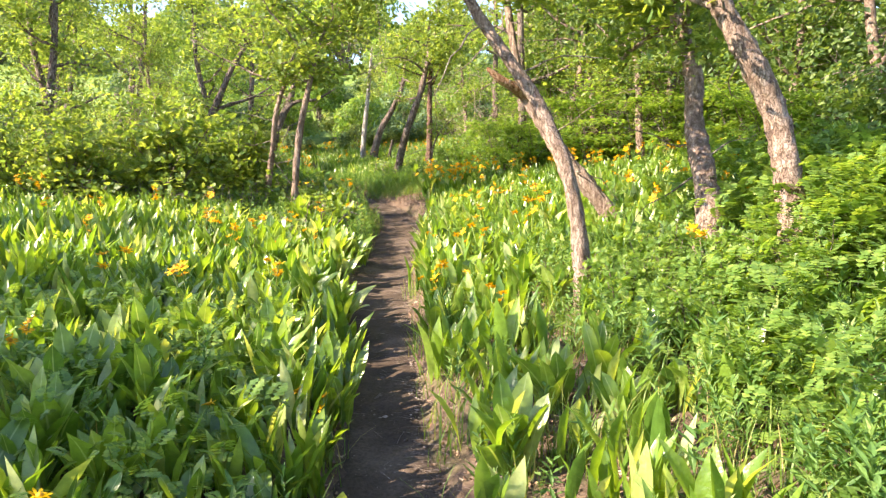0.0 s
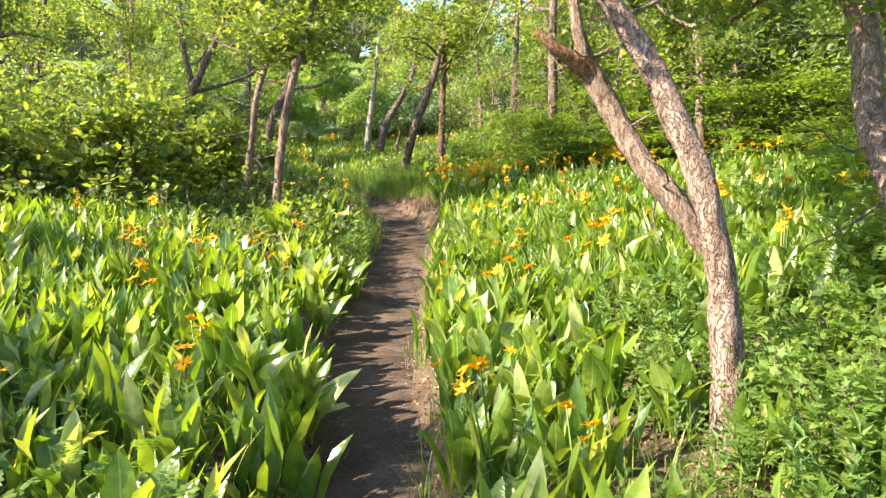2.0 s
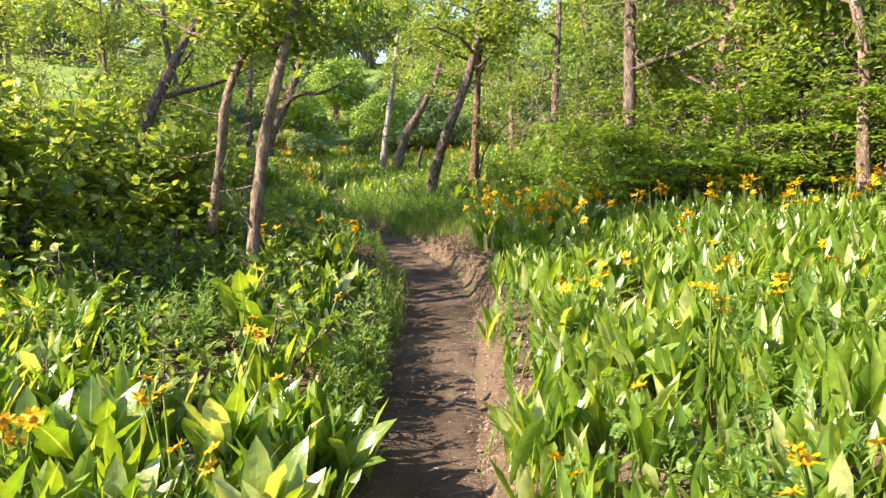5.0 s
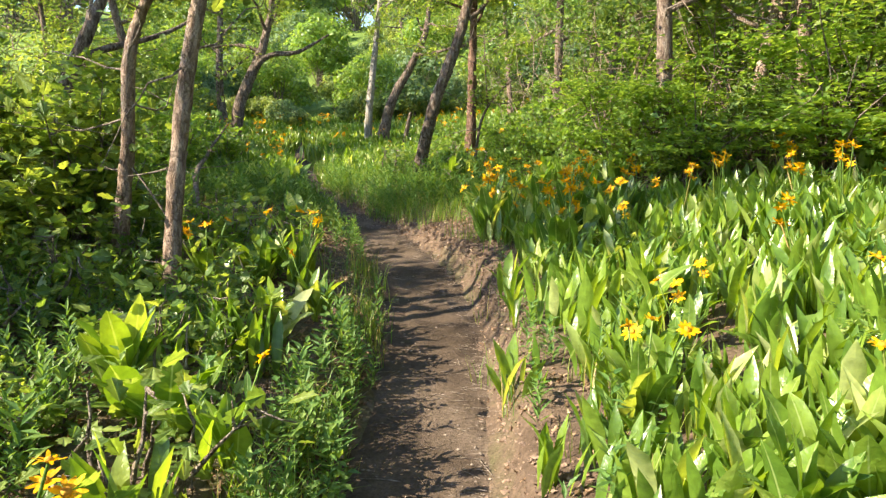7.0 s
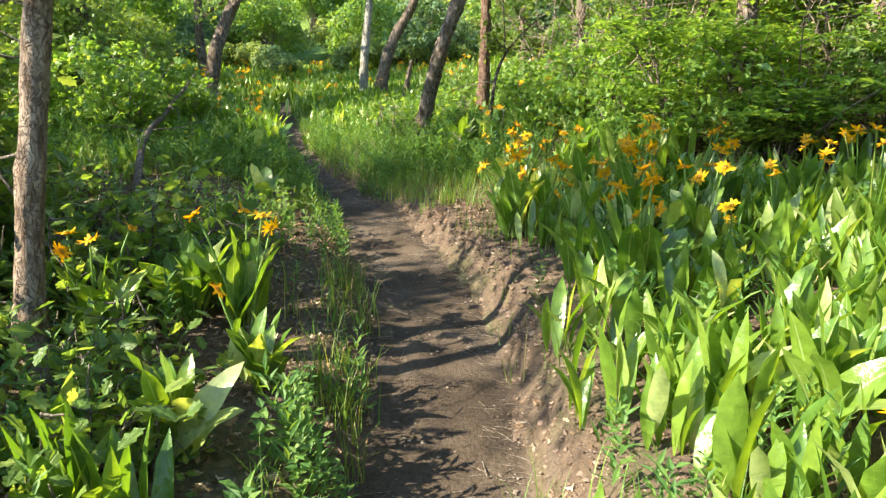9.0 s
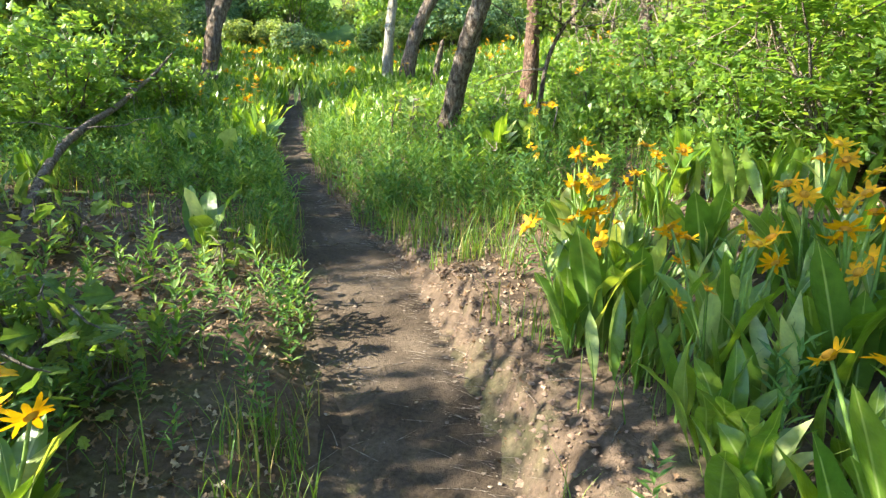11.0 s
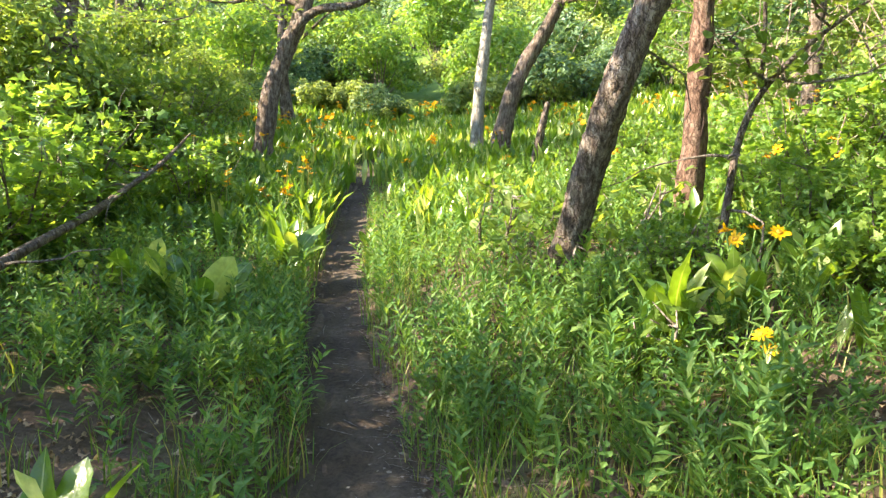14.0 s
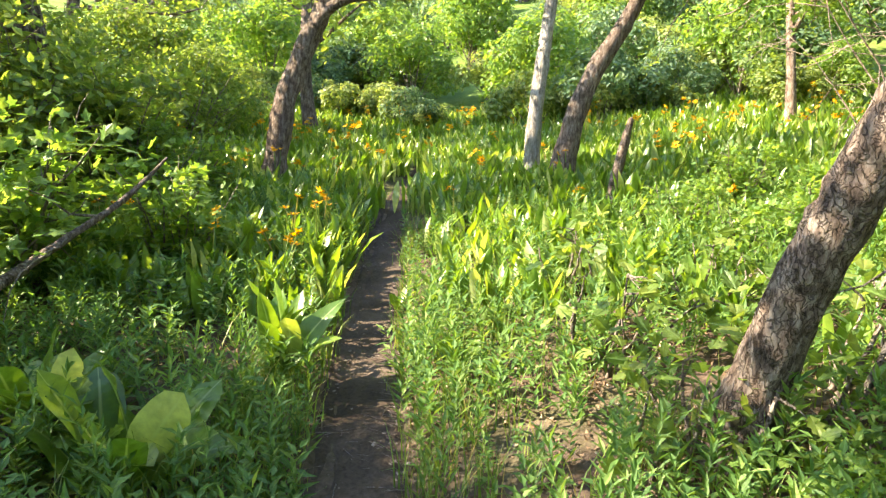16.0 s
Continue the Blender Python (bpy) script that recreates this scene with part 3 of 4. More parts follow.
def gz1(x, y):
    return float(ground_z(np.array([float(x)]), np.array([float(y)]))[0])




def foot(x, y):
    return (x, y, gz1(x, y))


def named_trees():
    near = dict(sides=30, furrow=1.0, fine=90)
    grow_tree("oak_tree", "leaning oak with rough pinkish grey bark beside the trail", [foot(1.0, 4.3), (0.95, 4.33, 1.3), (0.85, 4.35, 1.7), (0.74, 4.4, 1.93), (0.68, 4.45, 2.1), (0.54, 4.45, 2.28), (0.22, 4.55, 2.75), (0.0, 4.8, 3.4), (0.0, 5.0, 4.2)],
              [0.05, 0.049, 0.047, 0.046, 0.045, 0.043, 0.038, 0.03, 0.018], 21, M_bark, M_oak, 6, 1.7, 0.62, 22, 0.07, LOBED, bare=5, **near)
    grow_tree("oak_tree", "strongly leaning oak with a broken torn fork", [foot(1.75, 6.35), (1.5, 6.4, 1.45), (1.2, 6.46, 1.78), (0.98, 6.58, 2.16), (0.82, 6.6, 2.42), (0.76, 6.55, 2.55), (0.69, 6.5, 2.72), (0.6, 6.6, 3.3), (0.6, 6.9, 4.3)],
              [0.082, 0.078, 0.074, 0.07, 0.076, 0.05, 0.042, 0.035, 0.02], 22, M_bark, M_oak, 6, 1.8, 0.7, 24, 0.07, LOBED, bare=9,
              extra=[([(0.83, 6.58, 2.42), (0.7, 6.52, 2.5), (0.55, 6.45, 2.56), (0.42, 6.42, 2.66)], [0.06, 0.052, 0.042, 0.022], "broken_fork")], **near)
    grow_tree("oak_tree", "crooked oak with peeling brown bark in undergrowth", [foot(1.95, 4.75), (1.98, 4.85, 1.4), (2.0, 5.1, 1.72), (2.05, 5.5, 2.1), (2.08, 5.6, 2.5), (2.0, 5.7, 2.85), (1.85, 5.9, 3.5), (1.8, 6.0, 4.4)],
              [0.1, 0.095, 0.085, 0.075, 0.07, 0.065, 0.05, 0.025], 23, M_bark, M_oak, 7, 1.7, 0.5, 26, 0.07, LOBED, bare=5, **near)
    grow_tree("oak_tree", "bent oak with grey pink bark among ferny undergrowth", [foot(2.24, 4.1), (2.22, 4.1, 1.36), (2.17, 4.15, 1.73), (2.13, 4.2, 2.0), (1.97, 4.15, 2.25), (1.79, 4.15, 2.55), (1.55, 4.25, 3.1), (1.4, 4.5, 4.2)],
              [0.09, 0.085, 0.078, 0.072, 0.072, 0.068, 0.05, 0.025], 24, M_bark, M_oak, 7, 1.7, 0.5, 26, 0.07, LOBED, bare=4, **near)
    grow_tree("oak_tree", "stout leaning oak with deeply furrowed grey bark", [foot(-1.34, 15.86), (-1.285, 15.81, 2.11), (-1.2, 15.7, 2.47), (-1.135, 15.6, 2.69), (-1.09, 15.52, 2.87), (-1.0, 15.47, 3.1), (-0.92, 15.45, 3.32), (-0.75, 15.5, 3.8), (-0.6, 15.7, 4.6), (-0.6, 15.9, 5.4)],
              [0.092, 0.087, 0.083, 0.08, 0.078, 0.077, 0.075, 0.066, 0.05, 0.025], 25, M_bark_dark, M_oak, 8, 2.0, 0.6, 22, 0.07, LOBED, bare=7, **near)
    grow_tree("oak_tree", "straight reddish brown oak trunk in green undergrowth", [foot(-0.62, 16.65), (-0.6, 16.68, 2.6), (-0.6, 16.7, 3.0), (-0.6, 16.62, 3.5), (-0.6, 16.7, 4.4), (-0.5, 16.8, 5.4)],
              [0.074, 0.07, 0.066, 0.062, 0.05, 0.03], 26, M_bark_red, M_oak, 7, 1.8, 0.6, 20, 0.07, bare=5, **near)
    grow_tree("oak_tree", "pale barked slim trunk at the meadow edge", [foot(-2.85, 21.0), (-2.82, 21.0, 3.2), (-2.76, 21.05, 3.9), (-2.7, 21.1, 4.6), (-2.6, 21.2, 6.0)],
              [0.085, 0.075, 0.07, 0.06, 0.03], 27, M_bark_pale, M_oak, 6, 1.8, 0.65, 9, 0.075, sides=16, furrow=0.7, fine=50)
    grow_tree("oak_tree", "dark leaning trunk beside a paler one", [foot(-2.5, 20.6), (-2.38, 20.6, 3.1), (-2.2, 20.65, 3.6), (-1.95, 20.7, 4.0), (-1.6, 20.8, 4.8), (-1.5, 20.9, 6.0)],
              [0.12, 0.1, 0.09, 0.08, 0.06, 0.03], 28, M_bark_dark, M_oak, 7, 1.9, 0.5, 11, 0.075, sides=16, furrow=0.7, fine=50)
    grow_tree("oak_tree", "curved oak with a long horizontal bough", [foot(-5.45, 20.1), (-5.4, 20.1, 2.7), (-5.34, 20.15, 3.2), (-5.15, 20.2, 3.7), (-4.9, 20.3, 4.3), (-4.75, 20.4, 5.0), (-4.7, 20.6, 6.0)],
              [0.13, 0.12, 0.115, 0.11, 0.09, 0.06, 0.03], 29, M_bark_dark, M_oak, 7, 1.9, 0.55, 13, 0.075, sides=18, furrow=0.8, fine=60,
              extra=[([(-5.2, 20.2, 3.55), (-4.95, 20.15, 4.05), (-4.6, 20.1, 4.25), (-4.2, 20.1, 4.2), (-3.9, 20.1, 4.35), (-3.5, 20.1, 4.6)], [0.06, 0.055, 0.05, 0.042, 0.035, 0.015], "bough")])
    grow_tree("oak_tree", "slender oak with light brown bark in dappled shade", [foot(-2.38, 10.3), (-2.36, 10.35, 1.7), (-2.34, 10.42, 2.2), (-2.28, 10.42, 2.6), (-2.17, 10.35, 3.0), (-2.1, 10.6, 3.6), (-2.0, 11.3, 4.6)],
              [0.056, 0.052, 0.05, 0.05, 0.042, 0.035, 0.02], 30, M_bark, M_oak, 9, 2.2, 0.55, 22, 0.08, LOBED, reach=0.27, bare=8, sides=16, furrow=0.8, fine=50)
    grow_tree("sapling", "thin dark forked sapling over green undergrowth", [foot(-0.55, 15.8), (-0.5, 15.85, 2.4), (-0.48, 15.9, 2.6), (-0.42, 15.95, 2.8), (-0.33, 15.95, 2.95), (-0.2, 15.85, 3.1), (0.05, 15.75, 3.3)],
              [0.022, 0.02, 0.019, 0.017, 0.015, 0.012, 0.006], 32, M_bark_dark, M_oak, 2, 0.6, 0.6, 5, 0.06, LOBED, sides=8, fine=24, bare=4,
              extra=[([(-0.38, 15.95, 2.9), (-0.39, 15.85, 3.1), (-0.42, 15.8, 3.4), (-0.45, 15.8, 3.9)], [0.012, 0.011, 0.009, 0.005], "fork")])
    grow_tree("oak_tree", "thin brown trunk with dead twigs in the shade", [foot(-2.95, 10.75), (-2.85, 10.72, 1.9), (-2.79, 10.68, 2.2), (-2.75, 10.6, 2.55), (-2.7, 10.55, 2.8), (-2.6, 10.9, 3.4), (-2.4, 11.5, 4.2)],
              [0.05, 0.046, 0.044, 0.042, 0.038, 0.03, 0.015], 33, M_bark, M_oak, 7, 1.9, 0.62, 18, 0.075, LOBED, reach=0.25, bare=10, sides=14, furrow=0.8, fine=40)
    grow_tree("oak_tree", "bent oak with a pale bough over the trail's shade", [foot(-5.0, 13.3), (-4.95, 13.3, 2.2), (-4.8, 13.35, 2.9), (-4.6, 13.45, 3.4), (-4.4, 13.6, 4.0), (-3.7, 14.0, 5.3)],
              [0.09, 0.08, 0.075, 0.065, 0.05, 0.02], 35, M_bark_dark, M_oak, 8, 1.6, 0.72, 13, 0.08, bare=10, sides=14, furrow=0.8, fine=40,
              extra=[([(-4.7, 13.4, 3.1), (-4.45, 13.6, 3.25), (-4.3, 13.9, 3.35), (-4.0, 14.2, 3.55), (-3.8, 14.6, 3.85)], [0.04, 0.036, 0.03, 0.022, 0.01], "bough")])
    grow_tree("dead_branch", "dark dead branch sloping up out of the shrubs", [(-3.45, 13.35, gz1(-3.45, 13.35) + 0.02), (-3.6, 13.7, 1.68), (-3.85, 14.3, 1.86), (-4.1, 15.0, 1.98), (-4.3, 15.8, 2.12), (-4.45, 16.3, 2.24), (-4.55, 16.9, 2.42), (-4.5, 17.2, 2.66)],
              [0.034, 0.034, 0.032, 0.03, 0.026, 0.022, 0.018, 0.008], 34, M_bark_dark, M_oak, 0, per_tip=0, sides=10, furrow=0.6, fine=50, bare=7, category="branch")
    grow_tree("dead_stump", "broken dead trunk leaning in the flowers", [foot(-1.92, 19.6), (-1.89, 19.6, 2.6), (-1.83, 19.6, 2.9), (-1.8, 19.6, 3.06)],
              [0.05, 0.045, 0.04, 0.025], 31, M_bark_dark, M_oak, 0, per_tip=0, sides=14, furrow=0.8, fine=30, category="stump")


named_trees()


# ---- woods round the trail ----
def woods():
    r = np.random.default_rng(5)
    protos = []
    for k in range(6):
        x, y = [(-7.9, 13.4), (4.6, 13.5), (6.6, 21.5), (5.2, 19.0), (-7.4, 9.0), (4.6, 9.4)][k]
        h = (5.2, 5.0, 6.0, 5.6, 4.6, 4.8)[k]
        lean = r.normal(0, 0.09, 2)
        trunk = [foot(x, y)]
        for s in (0.15, 0.3, 0.5, 0.75, 1.0):
            trunk.append((x + lean[0] * h * s + r.normal(0, 0.07), y + lean[1] * h * s + r.normal(0, 0.07), trunk[0][2] + h * s))
        rad = (0.07, 0.06, 0.055, 0.045, 0.03, 0.012) if k % 2 else (0.09, 0.075, 0.07, 0.055, 0.035, 0.012)
        protos.append(grow_tree("oak_tree", "slim dark oak with a loose light green crown" if k % 2 == 0 else "slim brown trunk with sparse foliage in a thicket", trunk, rad, 40 + k, (M_bark_dark, M_bark)[k % 2],
                                (M_oak, M_dark)[k % 2], 10, 1.6, 0.22, (18, 30, 26, 34, 18, 26)[k], 0.09, reach=0.24, bare=18, sides=9, fine=18, twigs=4, group="trees of the wood"))
    spots = [(-7.0, 11.8), (-6.6, 18.6), (-8.6, 10.8), (-9.6, 16.6), (-8.4, 18.6), (-11.5, 19.5), (-13, 22), (-15, 25), (6, 29), (8, 24), 
             (3.2, 11.3), (3.9, 12.6), (2.9, 13.6), (1.3, 13.4), (2.2, 13.2), (3.7, 11.8), (2.0, 15.2), (3.4, 16.2), (5.3, 11.2), (5.8, 14.8), (6.5, 9.3), (6.4, 17.5), (7.6, 12.5), (4.7, 7.2), (5.4, 5.2), (6.8, 6.2),
             (1.6, 18.2), (3.0, 19.5), (1.2, 21.5), (4.3, 22.5), (0.4, 25.0), (3.0, 27.0), (6.5, 25.0), (-7.2, 24.5), (-11, 23), (-13, 27), (-16, 20), (8, 32), (9.5, 20), (10, 14), (-4, 40), (5, 42), (-12, 44), (11, 40), (-20, 40), (-18, 13)]
    for x, y in spots:
        p = protos[(0, 4)[r.integers(2)] if x < -3.5 and y < 60 else (1, 2, 3, 5)[r.integers(4)]]
        copy_thing(p, stand(x, y, r.uniform(0, 6.28), r.uniform(0.85, 1.2) * (1.35 if y > 19 else 1.0), 0.03, r.normal(0, 0.05)))
    # shrubs of the wood's edge
    sh = [bush_proto("shrub", "dense thicket shrub with small green leaves", 61, 1.7, 1.2, 13, 3400, 0.085, FLAT, M_dark),
          shrub_proto("shrub", "light green leafy oak shrub", 62, 1.5, 1.0, 14, 2600, 0.1, LOBED, M_oak),
          shrub_proto("shrub", "young maple shrub with broad pointed leaves", 63, 1.0, 0.95, 18, 2400, 0.068, PALM, M_maple),
          bush_proto("shrub", "tall bright thicket shrub", 64, 2.3, 1.4, 15, 4200, 0.095, FLAT, M_oak),
          shrub_proto("shrub", "airy light green oak shrub", 66, 1.8, 1.1, 13, 2600, 0.1, FLAT, M_oak),
          shrub_proto("shrub", "young maple with flat layered sprays of leaves", 67, 1.9, 1.5, 10, 3000, 0.085, FLAT, M_maple, layered=True)]
    firsts = [(5.4, 10.2), (-3.9, 9.2), (1.6, 14.3), (-9.4, 22.6), (-7.0, 10.4), (2.4, 12.1)]
    for s, (x, y) in zip(sh, firsts):
        s.matrix_basis = stand(x, y)
    def put(k, x, y, size):
        copy_thing(sh[k], stand(x, y, r.uniform(0, 6.28), size, 0.02))
    # left: oak shrubs along the wood's edge
    for x, y, k, s in [(-4.6, 11.5, 1, 1.0), (-3.4, 11.1, 1, 0.9), (-4.9, 8.6, 1, 0.8), (-5.2, 9.4, 4, 0.75), (-6.2, 7.6, 4, 0.7), (-4.4, 13.2, 2, 0.65), (-4.7, 15.6, 2, 1.0), (-5.2, 16.6, 2, 1.2),
                       (-5.9, 15.6, 2, 1.0), (-6.8, 17.0, 2, 1.1), (-6.2, 18.6, 1, 0.9), (-7.5, 19.6, 4, 0.8), (-7.6, 21.5, 4, 0.8), (-5.6, 18.7, 2, 0.9), (-4.6, 17.4, 2, 0.8)]:
        put(k, x, y, s)
    # right: maple and thicket
    for x, y, k, s in [(1.5, 12.9, 5, 0.75), (2.2, 12.9, 0, 0.6), (3.1, 12.2, 5, 0.9), (3.6, 11.0, 5, 0.85), (4.0, 11.8, 0, 0.7), (1.0, 13.7, 5, 0.8), (1.4, 13.2, 2, 0.9), (0.7, 14.2, 2, 0.7), (0.6, 15.4, 2, 0.9), (1.3, 16.2, 2, 1.1), (0.3, 17.1, 2, 0.9), (2.3, 16.6, 5, 1.0), (2.6, 14.6, 5, 1.0), (1.9, 14.9, 5, 0.9), (4.4, 10.4, 5, 0.9), (4.3, 9.6, 5, 0.8), (4.7, 8.6, 2, 1.1), (4.3, 7.6, 5, 0.7), (4.2, 8.8, 5, 0.7),
                       (1.2, 3.95, 2, 0.45), (0.85, 4.6, 2, 0.36), (1.5, 4.4, 2, 0.5), (1.75, 3.8, 2, 0.5), (2.1, 3.5, 2, 0.55), (1.35, 3.3, 2, 0.4), (2.5, 4.8, 2, 0.6), (3.4, 5.8, 2, 0.9), (3.9, 4.8, 2, 1.0), (3.2, 4.0, 2, 0.9), (2.9, 3.3, 2, 0.8), (4.4, 6.3, 0, 0.9), (2.9, 17.8, 0, 1.1), (1.8, 19.8, 3, 0.7), (3.6, 21.0, 0, 1.1), (2.0, 22.8, 3, 0.8), (5.0, 16.5, 0, 1.2), (5.0, 12.2, 3, 0.9), (6.0, 8.0, 3, 0.8), (5.6, 20.5, 3, 1.0), (0.2, 19.0, 2, 0.8), (-1.0, 17.7, 2, 0.5), (-0.5, 18.4, 2, 0.6), (-1.35, 18.7, 2, 0.5), (-0.9, 19.6, 2, 0.6), (0.0, 17.6, 2, 0.7), (-1.08, 15.25, 2, 0.34), (-0.78, 15.5, 2, 0.4), (-0.1, 16.0, 2, 0.55), (0.15, 15.4, 2, 0.6), (-0.2, 16.9, 2, 0.6)]:
        put(k, x, y, s)
    for k in range(46):
        y = r.uniform(7, 26)
        put((0, 0, 3, 2)[r.integers(4)], max(4.6, 5.2 - 0.12 * (y - 9)) + abs(r.normal(0, 2.0)), y, r.uniform(0.9, 1.3))
    for k in range(26):
        y = r.uniform(7.5, 26)
        put((4, 3, 4, 4)[r.integers(4)], -6.8 - abs(r.normal(0, 2.6)), y, r.uniform(0.45, 0.7) if y < 17 else r.uniform(0.7, 1.0))
    # dry brush inside the thicket
    dry = [brush_proto(81, 2.3, 1.4, 9), brush_proto(82, 1.7, 1.5, 8)]
    for s, (x, y) in zip(dry, [(1.3, 15.0), (3.1, 14.3)]):
        s.matrix_basis = stand(x, y)
    for x, y, k, s in [(2.1, 13.6, 0, 1.1), (2.9, 15.6, 0, 1.2), (0.9, 17.4, 0, 1.0), (1.9, 17.2, 1, 1.2), (3.4, 13.0, 1, 1.2), (0.4, 20.0, 0, 1.1), (2.4, 19.2, 0, 1.3), (1.4, 22.0, 1, 1.4), (3.8, 17.6, 0, 1.2), (4.6, 12.4, 0, 1.1), (-5.9, 12.2, 0, 0.9), (-3.8, 12.0, 1, 0.7), (-6.4, 14.2, 0, 1.0), (-7.0, 16.0, 1, 1.2)]:
        copy_thing(dry[k], stand(x, y, r.uniform(0, 6.28), s, 0.02))
    # oak seedlings over the litter
    seed = [shrub_proto("oak_seedling", "small oak seedling with bright lobed leaves", 65 + k, (0.32, 0.42, 0.25)[k], 0.25, (5, 6, 4)[k], (70, 110, 45)[k], 0.065, LOBED, M_oak, "seedling") for k in range(3)]
    for k, (x, y) in enumerate([(-2.2, 8.6), (-2.9, 9.4), (-1.6, 8.9)]):
        seed[k].matrix_basis = stand(x, y)
    n = 0
    while n < 85:
        y = r.uniform(7.6, 13.2)
        x = trail_x(np.array([y]))[0] - r.uniform(0.75, 4.0)
        if y > 10.6 and x > -2.9:
            if r.random() < 0.9:
                n += 0.3
                continue
        copy_thing(seed[r.integers(3)], stand(x, y, r.uniform(0, 6.28), r.uniform(0.7, 1.4)))
        n += 1
    for k in range(95):
        copy_thing(seed[r.integers(3)], stand(r.uniform(-4.6, -1.9), r.uniform(8.4, 12.2), r.uniform(0, 6.28), r.uniform(0.8, 1.35)))
    for k in range(40):
        y = r.uniform(14, 19)
        side = r.random() < 0.5
        x = trail_x(np.array([y]))[0] + (r.uniform(0.9, 3.2) if side else -r.uniform(0.9, 3.0))
        copy_thing(seed[r.integers(3)], stand(x, y, r.uniform(0, 6.28), r.uniform(0.7, 1.3)))
    # hillside beyond the meadow
    hill = [bush_proto("hillside_shrub", "rounded sunlit shrub on the open hillside", 71 + k, (1.2, 1.7, 2.2, 0.9)[k], (1.2, 1.4, 1.4, 1.3)[k], (9, 11, 13, 8)[k], (1900, 2500, 3200, 1600)[k], (0.11, 0.12, 0.13, 0.10)[k], FLAT, (M_hill, M_bluish, M_maple, M_hill)[k], loose=0.4) for k in range(4)]
    for k, (x, y) in enumerate([(-1.0, 29.5), (-9.5, 30.5), (1.5, 31.0), (-4.0, 31.5)]):
        hill[k].matrix_basis = stand(x, y)
    for k in range(190):
        y = 26.5 + 34 * r.random() ** 1.3
        x = -4 + r.uniform(-1, 1) * (9 + 0.45 * (y - 26))
        copy_thing(hill[r.integers(4)], stand(x, y, r.uniform(0, 6.28), r.uniform(0.55, 1.1) * (1 + 0.03 * (y - 26)), 0.05))
    for k in range(45):
        y = r.uniform(19, 28)
        x = r.uniform(0.8, 6.0) if r.random() < 0.55 else -r.uniform(8.0, 13.0)
        copy_thing(hill[r.integers(4)], stand(x, y, r.uniform(0, 6.28), r.uniform(0.5, 0.95), 0.05))
    for k in range(48):
        a = r.uniform(-0.75, 0.55)
        d = r.uniform(45, 95)
        x, y = d * math.sin(a), 10 + d * math.cos(a)
        copy_thing(hill[r.integers(3)], stand(x, y, r.uniform(0, 6.28), r.uniform(2.4, 4.2), 0.05))
    # unseen oaks, added left of the start to cast shade on trail and meadow
    for x, y, k, s in [(-5.9, -0.5, 1, 0.9), (-4.7, -1.6, 3, 0.8), (-5.8, 2.6, 1, 0.85), (-6.6, 4.4, 5, 0.7), (-4.3, 1.2, 3, 0.72)]:
        copy_thing(protos[k], stand(x, y, r.uniform(0, 6.28), s))
    for k in range(34):
        a = r.uniform(0.9, 5.4)
        d = r.uniform(6, 16)
        x, y = d * math.sin(a), -4 + d * math.cos(a)
        if x < -3 or y > -2:
            continue
        copy_thing(protos[r.integers(len(protos))], stand(x, y, r.uniform(0, 6.28), r.uniform(0.8, 1.2)))


woods()


# ---- broad-leaved yellow flowers ----
def head_template(rng, rays=12, size=0.046):
    """One flower head: drooping rays round a domed disc, facing +z."""
    vs, fs, mi, k = [], [], [], 0
    for q in range(rays):
        a = 2 * math.pi * q / rays + rng.normal(0, 0.09)
        L, w, drop = size * rng.uniform(0.8, 1.15), size * 0.15, rng.uniform(-0.5, 0.8)
        for s, ww, zz in ((0.22, 0.5, 0), (0.55, 1, 0.06), (0.85, 0.85, 0.02 + drop * 0.4), (1.0, 0.2, drop * 0.6)):
            c, sn = math.cos(a), math.sin(a)
            for e in (-1, 1):
                vs.append((c * L * s - sn * e * w * ww, sn * L * s + c * e * w * ww, zz * L))
        f = grid_faces(4, 2) + k
        fs.append(f)
        mi += [0] * len(f)
        k += 8
    m = 8
    for z, rr in ((-0.16, 0.12), (-0.05, 0.28), (0.1, 0.3), (0.2, 0.2), (0.24, 0.04)):
        for q in range(m):
            a = 2 * math.pi * q / m
            vs.append((math.cos(a) * rr * size, math.sin(a) * rr * size, z * size))
    i = np.arange(4)[:, None] * m + np.arange(m)[None]
    j = np.arange(4)[:, None] * m + (np.arange(m)[None] + 1) % m
    f = np.stack([i, j, j + m, i + m], -1).reshape(-1, 4) + k
    fs.append(f)
    mi += [1] * len(f)
    return np.array(vs), np.concatenate(fs), mi


def stem_points(rng, height, lean):
    a = rng.uniform(0, 6.28)
    return bent_line(rng, (rng.normal(0, 0.025), rng.normal(0, 0.025), -0.02), (lean * math.cos(a), lean * math.sin(a), 1), height, 5, 0.06, 0.04)


def ribbed(me):
    """Marks each vertex of a blade with its crosswise place: -1, 0 or 1."""
    at = me.attributes.new("across", "FLOAT", "POINT")
    at.data.foreach_set("value", np.tile([-1.0, 0.0, 1.0], len(me.vertices) // 3).astype(np.float32))
    return me


